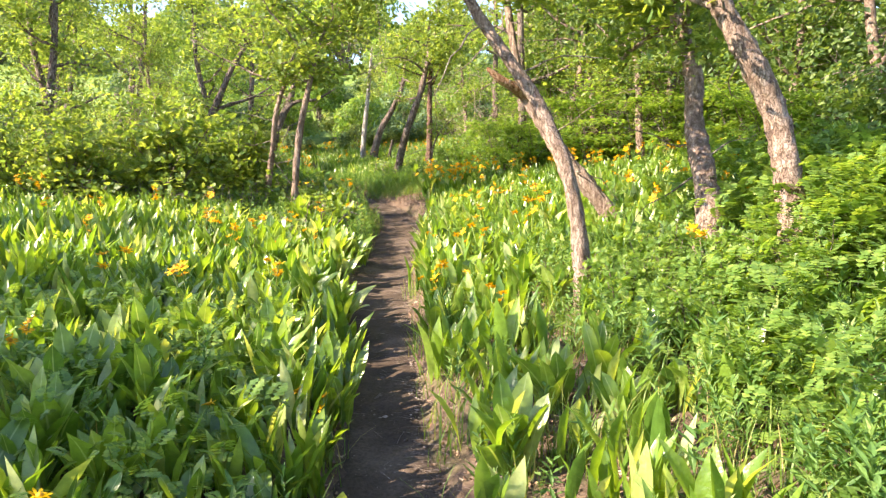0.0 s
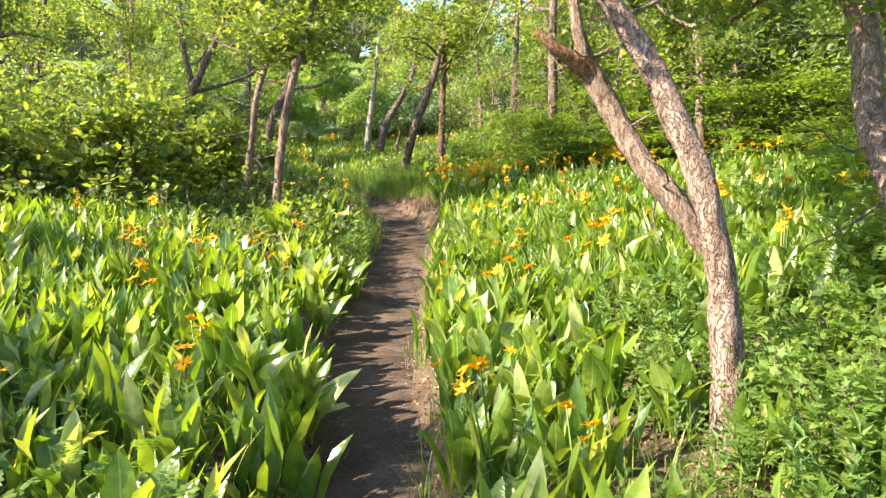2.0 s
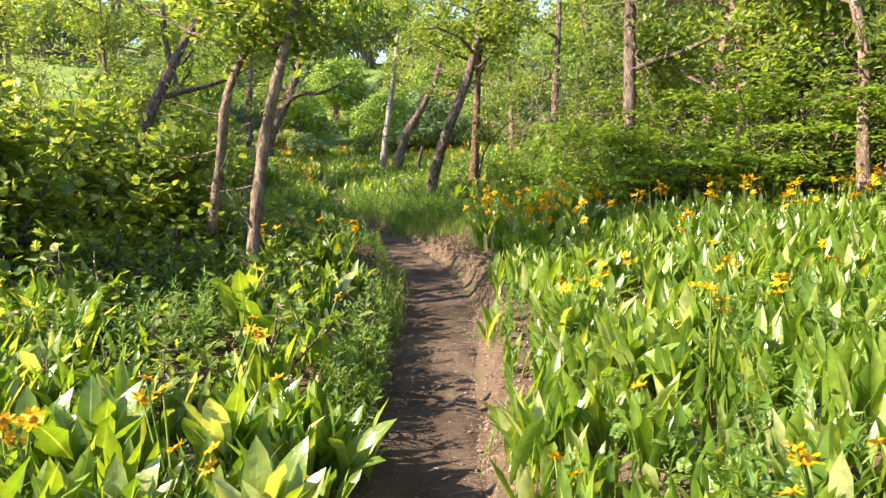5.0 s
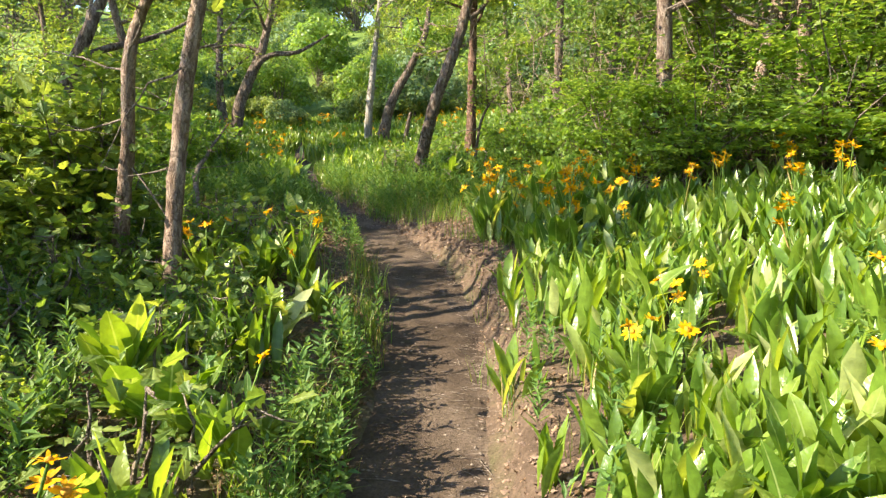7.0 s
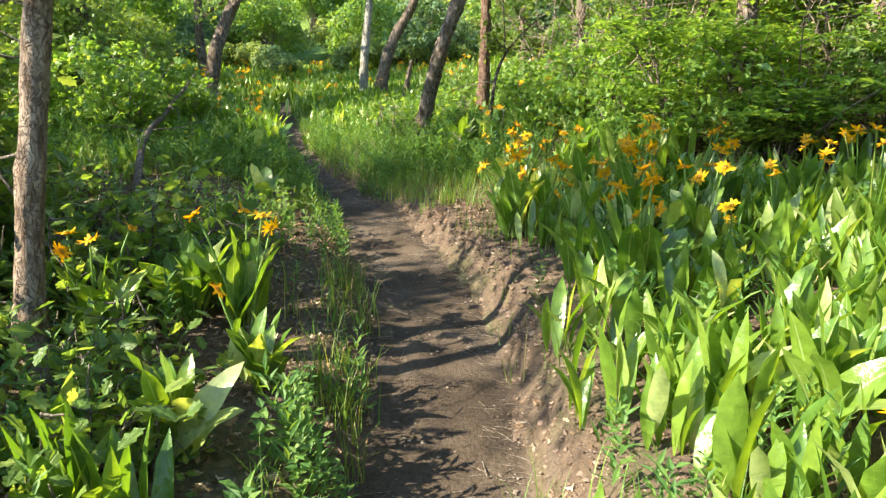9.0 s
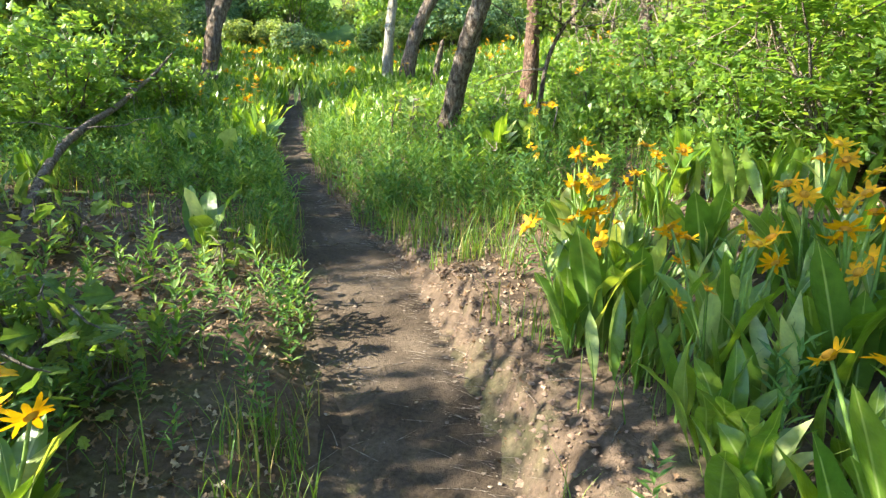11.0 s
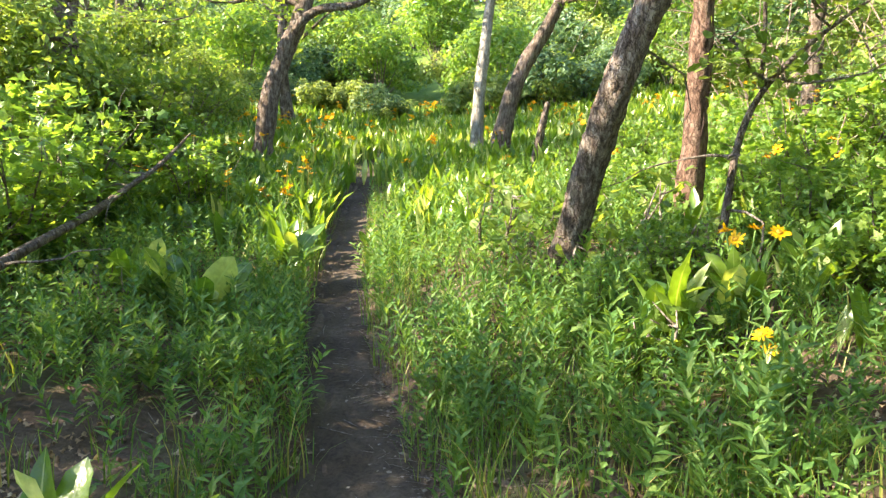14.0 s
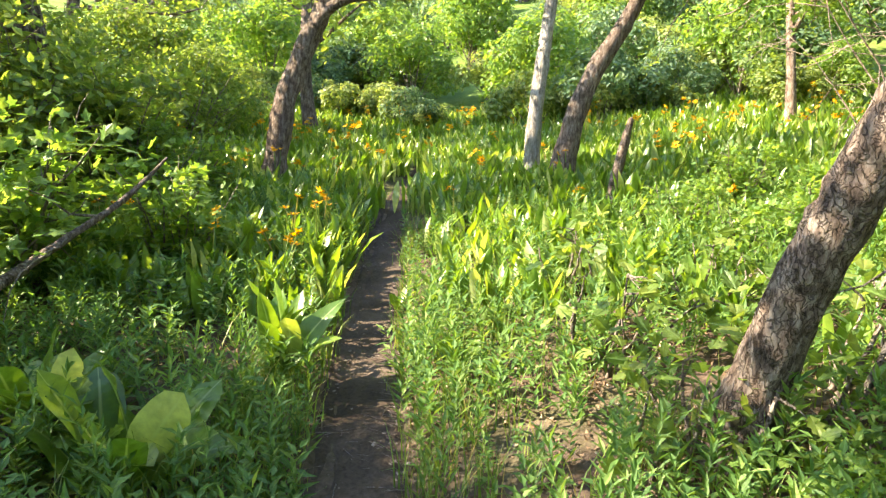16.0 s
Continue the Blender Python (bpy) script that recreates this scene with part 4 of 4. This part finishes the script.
def flower_plant(seed, leaves, heads, size, splay=0.0, broad=1.0):
    """A clump: broad upright leaves, each its own part, and stems with a flower head."""
    rng = np.random.default_rng(seed)
    root = thing("mules_ears_plant", "clump of broad glossy upright leaves" + (" with yellow daisy flowers" if heads else " without flowers"), "wildflower", "yellow wildflowers along the trail")
    for k in range(leaves):
        outer = k / leaves
        v, f = blade(size * rng.uniform(0.7, 1.15), size * rng.uniform(0.17, 0.27) * broad, 9, rng.uniform(0.12, 0.45), rng.uniform(0.1, 1.1) * (0.4 + outer), rng.uniform(0.1, 0.5), 0.85, 0.14, rng)
        yaw, tilt = rng.uniform(0, 6.283), rng.uniform(0.02, 0.24) + 0.34 * outer ** 2 + splay
        t = turns(np.array([yaw]), np.array([tilt]), np.array([rng.normal(0, 0.7)]))[0]
        v = v @ t.T + np.array([rng.normal(0, 0.03), rng.normal(0, 0.03), -0.015])
        part("leaf", ribbed(make_mesh("leaf", v, f, M_mule)), root)
    for k in range(heads):
        pts = stem_points(rng, size * rng.uniform(0.9, 1.4), 0.22)
        st = part("stem", tube_mesh("stem", [(pts, np.linspace(0.006, 0.004, len(pts)))], M_stem, 6), root)
        hv, hf, mi = head_template(rng)
        way = Vector((rng.normal(0, 0.5) - 0.3, rng.normal(0, 0.4) - 0.25, 0.8)).normalized()
        rot = np.array(way.to_track_quat("Z", "Y").to_matrix())
        part("flower_head", make_mesh("flower_head", hv @ rot.T + np.array(pts[-1]), hf, [M_petal, M_disc], True, mi), st, "yellow daisy head with orange disc")
        for q in range(2):
            lv, lf = blade(size * 0.35, size * 0.08, 6, 0.3, 0.5, 0.1, 0.4, 0.1, rng)
            t = turns(np.array([rng.uniform(0, 6.28)]), np.array([0.5]))[0]
            part("stem_leaf", ribbed(make_mesh("stem_leaf", lv @ t.T + np.array(pts[1 + q * 2]), lf, M_mule)), st)
    return root


def field_chance(x, y, e):
    """How thickly the broad-leaved flowers stand."""
    n = noise2(x, y, 0.8, 21)
    right = (e > 0.1) * smooth(2.6, 4.2, y + 0.25 * e) * (1 - smooth(11.8, 13.2, y + 0.3 * np.abs(x))) * (x < 5.2 + 1.2 * n) * (0.65 + 0.5 * n)
    right = right * np.where((y < 5.6) & (x > 0.45), 0.12, 1.0) * np.where((y > 7.8) & (e < 0.38), 0.06, 1.0)
    right2 = (e > np.where(y > 20, 0.06, 0.3)) * (y > 17.2) * (y < 28) * (x < 1.5) * (0.55 + 0.5 * n) * np.where((x > -1.7) & (y < 21), 0.2, 1.0)
    left = (e < -0.02) * (y < 7.4 + 0.5 * n + 1.2 * (x < -2.3)) * (x > -6.0 + 1.5 * n) * (0.62 + 0.5 * n)
    left2 = (e < np.where(y > 20, -0.03, -0.1)) * (y > 16.8) * (y < 28) * (x > -9) * (0.4 + 0.5 * n)
    lone = ((e > 1.4) & (y > 12.5) & (y < 17.2) & (x < 1.0) | (e < -0.5) & (y > 7.8) & (y < 10) | (e < -1.6) & (y > 10) & (y < 17)) * (0.04 + 0.1 * n)
    start = (e > 0.15) * (y < 3.2) * (0.16 + 0.1 * n)
    return np.clip(right + right2 + left + left2 + lone + start, 0, 1)


def flowers():
    # clumps close to the trail, each a thing of its own
    protos = [flower_plant(101 + k, (12, 14, 10, 13, 15, 11, 8, 15)[k], (0, 1, 3, 0, 1, 4, 0, 8)[k], (0.36, 0.38, 0.34, 0.40, 0.36, 0.38, 0.33, 0.42)[k]) for k in range(8)]
    protos += [flower_plant(121, 6, 0, 0.36, 0.16, 1.35), flower_plant(122, 13, 0, 0.42, 0.4, 1.4)]
    hand = [(-0.4, 12.26, 7, 1.15), (-0.36, 12.95, 7, 0.95), (-0.02, 11.87, 5, 1.05), (0.26, 11.75, 7, 1.0), (0.12, 11.05, 7, 1.05), (0.45, 11.3, 5, 1.0), (0.1, 12.6, 3, 1.1), (-0.2, 12.2, 3, 0.95), (0.4, 12.3, 7, 1.0), (0.25, 13.78, 3, 0.95), (0.75, 11.9, 1, 1.0), (0.05, 13.3, 2, 1.0),
            (0.13, 8.75, 5, 0.85), (-1.72, 8.78, 9, 1.05), (-1.95, 8.95, 3, 1.1), (-1.42, 8.6, 1, 0.95), (-1.49, 10.4, 1, 0.95), (-1.62, 9.87, 3, 0.9), (-2.25, 10.6, 5, 1.0), (-1.75, 10.95, 5, 1.15), (-1.98, 10.95, 3, 1.0), (-2.4, 13.47, 8, 1.05),
            (-0.82, 14.9, 3, 1.05), (-0.55, 15.1, 5, 0.85), (-0.52, 14.5, 2, 0.7), (-0.2, 15.35, 0, 1.0), (-3.26, 16.38, 3, 1.15), (-3.3, 15.38, 9, 1.05), (-3.72, 15.5, 9, 1.0), (-2.42, 16.55, 6, 0.85), (-3.57, 16.9, 6, 0.9), (-3.1, 17.6, 6, 0.7),
            (0.03, 4.25, 0, 0.85), (0.82, 4.43, 3, 0.75), (0.45, 3.3, 6, 0.8), (0.95, 3.6, 0, 0.75), (0.62, 2.9, 3, 0.8), (-1.37, 7.1, 3, 0.95), (1.08, 6.6, 5, 1.0)]
    used = []
    first = set()
    r = np.random.default_rng(9)
    def plant(k, x, y, s):
        m = stand(x, y, r.uniform(0, 6.28), s)
        if k not in first:
            first.add(k)
            protos[k].matrix_basis = m
        else:
            copy_thing(protos[k], m)
        used.append((x, y))
    for x, y, k, s in hand:
        plant(k, x, y, s)
    spots = scatter_places(2600, -2.2, 1.2, 1.0, 13.5, lambda x, y, e: field_chance(x, y, e) * (np.abs(e) < 1.15))
    for x, y, z in spots:
        if len(used) >= 190:
            break
        if all((x - a) ** 2 + (y - b) ** 2 > 0.2 ** 2 for a, b in used):
            plant((0, 3, 6, 0, 3, 6, 0, 4, 3, 6, 3, 0, 6, 2)[r.integers(14)], x, y, r.uniform(0.7, 1.0))
    near = np.array(used)
    # the rest of the meadow
    spots = scatter_places(52000, -9, 6.2, -2.5, 28, field_chance)
    grid = {}
    keep = []
    for p in spots:
        key = (int(p[0] / 0.125 + 900), int(p[1] / 0.125 + 900))
        if key in grid:
            continue
        if np.min((near[:, 0] - p[0]) ** 2 + (near[:, 1] - p[1]) ** 2) < 0.15 ** 2:
            continue
        if np.hypot(p[0] - 0.1, p[1] + 0.1) < 0.8:
            continue
        grid[key] = 1
        keep.append(p)
    keep = np.array(keep)
    pieces = []
    per = 9
    at = np.repeat(keep, per, 0)
    n = len(at)
    grown = np.repeat(r.uniform(0.75, 1.15, len(keep)), per)
    kind = r.integers(0, 6, n)
    for k in range(6):
        tv, tf = blade(0.335, 0.058 * (0.8 + 0.08 * k), 5, 0.35, (0.15, 0.35, 0.6, 0.9, 0.4, 0.2)[k], 0.15, 0.5, 0.14, rng)
        sel = kind == k
        m = sel.sum()
        t = turns(r.uniform(0, 6.283, m), np.abs(r.normal(0.08, 0.17, m)), r.normal(0, 0.7, m))
        pieces.append(spread(tv, tf, at[sel] + np.concatenate([r.normal(0, 0.05, (m, 2)), np.full((m, 1), -0.01)], 1), t, grown[sel] * r.uniform(0.65, 1.15, m)))
    v, f = joined(pieces)
    ob = new("broad_leaf_meadow", make_mesh("broad_leaf_meadow", v, f, M_mule_far))
    tagged(ob, "meadow of broad upright sunlit green leaves", "wildflowers", kind="stuff")
    # flower heads over the meadow
    bloom = keep[r.random(len(keep)) < np.where(keep[:, 1] > 17, 0.05, np.where(keep[:, 0] - trail_x(keep[:, 1]) > 0, 0.018 + 0.03 * (keep[:, 1] > 9.5) + 0.1 * (keep[:, 1] + 0.3 * np.abs(keep[:, 0]) > 11.3), 0.025))]
    shift = np.stack([r.normal(0, 0.07, len(bloom)), r.normal(0, 0.07, len(bloom)), r.uniform(0.4, 0.58, len(bloom))], 1)
    bloom, shift = np.repeat(bloom, 3, 0), np.repeat(shift, 3, 0)
    n = len(bloom)
    tops = bloom + shift + np.stack([r.normal(0, 0.035, n), r.normal(0, 0.035, n), r.uniform(-0.12, 0.02, n)], 1)
    hv, hf, mi = head_template(rng, 10, 0.043)
    t = turns(r.uniform(0, 6.28, n), r.uniform(0.1, 1.2, n))
    v, f = spread(hv, hf, tops, t, r.uniform(0.75, 1.15, n))
    ob = new("meadow_flowers", make_mesh("meadow_flowers", v, f, [M_petal_far, M_disc], True, np.tile(mi, n)))
    tagged(ob, "many yellow daisy heads above the leaves", "wildflowers", kind="stuff")
    sv, sf, st = tube([(0, 0, 0), (0, 0, 0.5), (0, 0, 1)], [0.005, 0.005, 0.004], 4)
    way = tops - bloom
    L = np.linalg.norm(way, axis=1)
    yaw = np.arctan2(-way[:, 0], way[:, 1])
    t = turns(yaw, np.arccos(way[:, 2] / L))
    v, f = spread(sv, sf, bloom, t, np.stack([np.ones(n), np.ones(n), L], 1))
    ob = new("meadow_flower_stems", make_mesh("meadow_flower_stems", v, f, M_grass))
    tagged(ob, "thin green stems of the meadow flowers", "wildflowers", kind="stuff")


flowers()


# ---- herbs, grass, litter ----
def herb_template(rng, height, pairs, leaf_len, leaf_wid, rise):
    """A leafy herb shoot: a thin stem with pairs of narrow leaves."""
    vs, fs, k = [], [], 0
    for q in range(pairs * 2):
        z = height * (0.12 + 0.88 * (q // 2 + 0.5 * (q % 2)) / pairs)
        yaw = q * 2.4 + rng.normal(0, 0.3)
        t = turns(np.array([yaw]), np.array([rise + rng.normal(0, 0.2)]))[0]
        L = leaf_len * (1.1 - 0.5 * z / height) * rng.uniform(0.8, 1.2)
        lv = np.array([(0, 0, 0), (-leaf_wid / 2, 0, L * 0.45), (0, 0.01, L), (leaf_wid / 2, 0, L * 0.45)]) @ t.T
        vs.append(lv + np.array([0.1 * z * math.sin(z * 9), 0, z]))
        fs.append(np.array([(0, 3, 2), (0, 2, 1)]) + k)
        k += 4
    return np.concatenate(vs), np.concatenate(fs)


def fern_template(rng, length, pairs):
    """A feathery frond arching out: pairs of small leaflets along a rib."""
    vs, fs, k = [], [], 0
    for q in range(pairs):
        s = (q + 1) / pairs
        c = np.array([0, length * s * 0.8, length * (0.75 * s - 0.55 * s * s)])
        for side in (-1, 1):
            L = 0.34 * length * math.sin(math.pi * (0.12 + 0.86 * s)) + 0.008
            d = np.array([side * L, 0.25 * L, -0.12 * L + rng.normal(0, 0.1) * L])
            w = np.array([0, 0.22 * L + 0.006, 0])
            vs.append(np.array([c, c + d * 0.5 - w, c + d, c + d * 0.5 + w]))
            fs.append(np.array([(0, 1, 2), (0, 2, 3)]) + k)
            k += 4
    return np.concatenate(vs), np.concatenate(fs)


def stuff(name, label, category, pieces, mat, smooth_faces=False):
    v, f = joined(pieces)
    tagged(new(name, make_mesh(name, v, f, mat, smooth_faces)), label, category, kind="stuff")


def undergrowth():
    r = np.random.default_rng(31)
    # lance-leaved herbs, thick in the shade past the bend and under the trees
    def herb_chance(x, y, e):
        n = noise2(x, y, 0.7, 33)
        shade = smooth(13.7, 14.7, y + 0.35 * (e > 0.6)) * (1 - smooth(18.5, 21, y)) * (np.abs(e) > 0.02) * np.where(e > 0, 0.62 + 0.8 * n, 0.75 + 0.7 * n) * (1 - 0.55 * ((e > 0) & (e < 0.5) & (y < 14.2)))
        field = (y < 13) * (np.abs(e) > 0.12) * (0.08 + 0.16 * n)
        trees = (e > 1.0) * (y < 5.8) * (0.45 + 0.7 * n)
        litter = 0.05 + 0.16 * n + 0.4 * (x < -1.9) * (y > 8.0) * (y < 12.2) + (e > -0.3) * (e < -0.02) * (0.45 + 0.5 * n) * np.where(y > 10.6, 0.25, 1.0)
        return np.clip(np.where((e < 0) & (y > 7.6) & (y < 13.9), litter, shade + field + trees), 0, 1) * (np.abs(e) < 6)
    at = np.concatenate([scatter_places(52000, -7, 4.6, -0.3, 22, herb_chance), scatter_places(16000, -18, 12, -8, 30, lambda x, y, e: np.where((x > -6) & (x < 4) & (y > -1) & (y < 22), 0.0, np.clip(0.55 + 0.8 * noise2(x, y, 2.5, 51), 0, 1)) * (np.abs(e) > 0.1))])
    at = at[np.hypot(at[:, 0] - 0.1, at[:, 1] + 0.1) > 0.7]
    kind = r.integers(0, 5, len(at))
    pieces = []
    for k in range(5):
        tv, tf = herb_template(r, (0.22, 0.3, 0.26, 0.18, 0.34)[k], (8, 10, 9, 7, 11)[k], (0.085, 0.1, 0.06, 0.075, 0.09)[k], (0.018, 0.024, 0.028, 0.02, 0.016)[k], (0.8, 1.0, 1.15, 0.9, 0.7)[k])
        a = at[kind == k]
        t = turns(r.uniform(0, 6.283, len(a)), np.abs(r.normal(0, 0.18, len(a))))
        pieces.append(spread(tv, tf, a, t, r.uniform(0.6, 1.2, len(a))))
    stuff("leafy_herbs", "low leafy green herbs with narrow leaves", "undergrowth", pieces, M_herb)
    # feathery undergrowth below the oaks at the start
    def fern_chance(x, y, e):
        n = noise2(x, y, 0.6, 35)
        return np.clip((e > 1.05) * (y < 5.8) * (0.5 + 0.9 * n) + (e > 0.5) * (y > 5.8) * (y < 9) * (0.05 + 0.12 * n) + (e < -0.3) * (y < 4) * 0.2, 0, 1)
    at = np.repeat(scatter_places(4200, -3, 4.6, 0.6, 9, fern_chance), 22, 0)
    pieces = []
    kind = r.integers(0, 3, len(at))
    for k in range(3):
        tv, tf = fern_template(r, (0.085, 0.11, 0.07)[k], 6)
        a = at[kind == k]
        n = len(a)
        pieces.append(spread(tv, tf, a + np.stack([r.normal(0, 0.09, n), r.normal(0, 0.09, n), r.random(n) * (0.34 + 0.32 * np.clip(a[:, 0] - 1.2, 0, 1.2))], 1), turns(r.uniform(0, 6.283, n), r.normal(-0.35, 0.25, n)), r.uniform(0.6, 1.1, n) * (1 + 0.6 * np.clip(a[:, 0] - 1.2, 0, 1.0))))
    stuff("feathery_undergrowth", "feathery bright green undergrowth below the oaks", "undergrowth", pieces, M_maple)
    # grass
    def grass_chance(x, y, e):
        n = noise2(x, y, 0.5, 37)
        edge = (np.abs(e) > 0.0) * (np.abs(e) < 0.6) * (0.4 + 0.9 * n)
        shade = (y > 14.0) * (y < 20) * (np.abs(e) > 0.0) * np.where(np.abs(e) < 0.35, 0.5 + 0.6 * n, 0.1 + 0.3 * n)
        start = (e > 0.1) * (e < 1.5) * (y < 5) * (0.5 + 0.5 * n)
        bend = (e > 0.1) * (e < 1.2) * (y > 13.0) * (y < 15.2) * 0.7
        left = np.where((e < -0.3) & (y > 7.6) & (y < 13.6), 0.22, 1.0) * np.where((e > 0) & (e < 0.4) & (y > 7.2) & (y < 13.2), 0.15, 1.0) * (np.abs(e) > 0.015)
        return np.clip((edge + shade + start + bend + 0.08) * left, 0, 1)
    tuft = scatter_places(24000, -6, 3.2, 0.4, 21, grass_chance)
    at = np.repeat(tuft, 8, 0)
    n = len(at)
    at = at + np.concatenate([r.normal(0, 0.035, (n, 2)), np.full((n, 1), -0.005)], 1)
    kind = r.integers(0, 4, n)
    pieces = []
    for k in range(4):
        tv, tf = grass_blade((0.2, 0.26, 0.16, 0.3)[k], 0.0055, (0.5, 0.9, 0.3, 1.3)[k])
        a = at[kind == k]
        pieces.append(spread(tv, tf, a, turns(r.uniform(0, 6.283, len(a)), np.abs(r.normal(0.1, 0.15, len(a)))), r.uniform(0.5, 1.15, len(a))))
    stuff("grass_tufts", "tufts of thin green grass with dry blades", "grass", pieces, M_grass)
    # dead leaves on the soil
    def litter_chance(x, y, e):
        n = noise2(x, y, 0.6, 39)
        return np.clip((np.abs(e) > 0.0) * (0.3 + 0.3 * n + 0.7 * ((e < 0) & (y > 7.4) & (y < 14.2)) + 0.5 * ((e > 0) & (e < 1.1) & (y < 7)) + 0.5 * ((e > 0) & (y > 12.5) & (y < 17.5))), 0, 1) * 1.0
    at = scatter_places(72000, -5.0, 2.4, 0.5, 19, litter_chance)
    n = len(at)
    at[:, 2] += r.uniform(0.004, 0.02, n)
    t = turns(r.uniform(0, 6.283, n), r.normal(0, 0.6, n), r.uniform(0, 6.28, n))
    rim = [(0, -0.5), (0.2, -0.3), (0.12, -0.12), (0.34, 0.08), (0.18, 0.2), (0.2, 0.42), (0, 0.5), (-0.22, 0.36), (-0.15, 0.18), (-0.33, 0.02), (-0.13, -0.15), (-0.2, -0.32)]
    tv = np.array([(0, 0, 0)] + [(x, y, 0.9 * y * y - 1.6 * x * x) for x, y in rim])
    tf = np.array([(0, k, k % 12 + 1) for k in range(1, 13)])
    stuff("leaf_litter", "curled brown dead oak leaves on the soil", "leaf litter", [spread(tv, tf, at, t, r.uniform(0.016, 0.046, n))], M_litter)
    # stones and bits on the trail
    n = 2600
    y = r.uniform(0.5, 20, n)
    side = r.random(n) < 0.55
    off = np.where(side, np.abs(r.normal(0.95, 0.2, n)), r.uniform(-1.05, 1, n)) * trail_half(y)
    x = trail_x(y) + off
    ico = np.array([(1, 0, 0), (-1, 0, 0), (0, 1, 0), (0, -1, 0), (0, 0, 0.7), (0, 0, -0.7), (0.6, 0.6, 0.3), (-0.6, -0.6, 0.3)])
    oct_f = np.array([(0, 6, 4), (6, 2, 4), (2, 1, 4), (1, 7, 4), (7, 3, 4), (3, 0, 4), (6, 0, 2), (7, 1, 3), (0, 3, 5), (3, 1, 5), (1, 2, 5), (2, 0, 5)])
    size = np.stack([r.uniform(0.7, 1.4, n), r.uniform(0.7, 1.2, n), r.uniform(0.4, 0.8, n)], 1) * (0.003 + 0.010 * r.random(n) ** 3)[:, None]
    p = np.stack([x, y, ground_z(x, y) + 0.02], 1)
    stuff("pebbles", "small brown stones and crumbs on the footpath", "pebbles", [spread(ico, oct_f, p, turns(r.uniform(0, 6.28, n), r.normal(0, 0.3, n)), size)], M_stone)

    # crumbled soil on the cut bank, and dry sticks
    n = 5200
    y = np.concatenate([r.uniform(6.5, 14.3, 4200), r.uniform(1.5, 19, 1000)])
    x = trail_x(y) + trail_half(y) + np.abs(r.normal(0.12, 0.13, n)) - 0.04
    p = np.stack([x, y, ground_z(x, y) + 0.004], 1)
    size = np.stack([r.uniform(0.7, 1.5, n), r.uniform(0.7, 1.3, n), r.uniform(0.5, 1.0, n)], 1) * (0.004 + 0.015 * r.random(n) ** 3)[:, None]
    stuff("soil_clods", "crumbled brown clods on the eroded bank", "soil", [spread(ico + 0.12 * np.sin(7 * ico[:, ::-1]), oct_f, p, turns(r.uniform(0, 6.28, n), r.normal(0, 0.5, n)), size)], M_clod)
    n = 2400
    y = r.uniform(1, 17, n)
    edge = np.arange(n) < 1500
    x = trail_x(y) + np.where(edge, trail_half(y) * r.normal(0.85, 0.35, n), r.normal(0, 0.9, n))
    sv, sf, st = tube([(0, -0.5, 0), (0.03, 0, 0.02), (0, 0.5, 0)], [0.018, 0.016, 0.008], 4)
    L = r.uniform(0.04, 0.2, n) * np.where(edge, 0.6, 1.0)
    p = np.stack([x, y, ground_z(x, y) + 0.024], 1)
    tq = turns(np.where(edge, r.normal(1.4, 0.4, n), r.uniform(0, 6.28, n)), np.zeros(n))
    stuff("dry_sticks", "dry pale sticks and roots on the soil", "sticks", [spread(sv, sf, p, tq, np.stack([L * 0.8, L, L * 0.8], 1))], M_twig)


undergrowth()
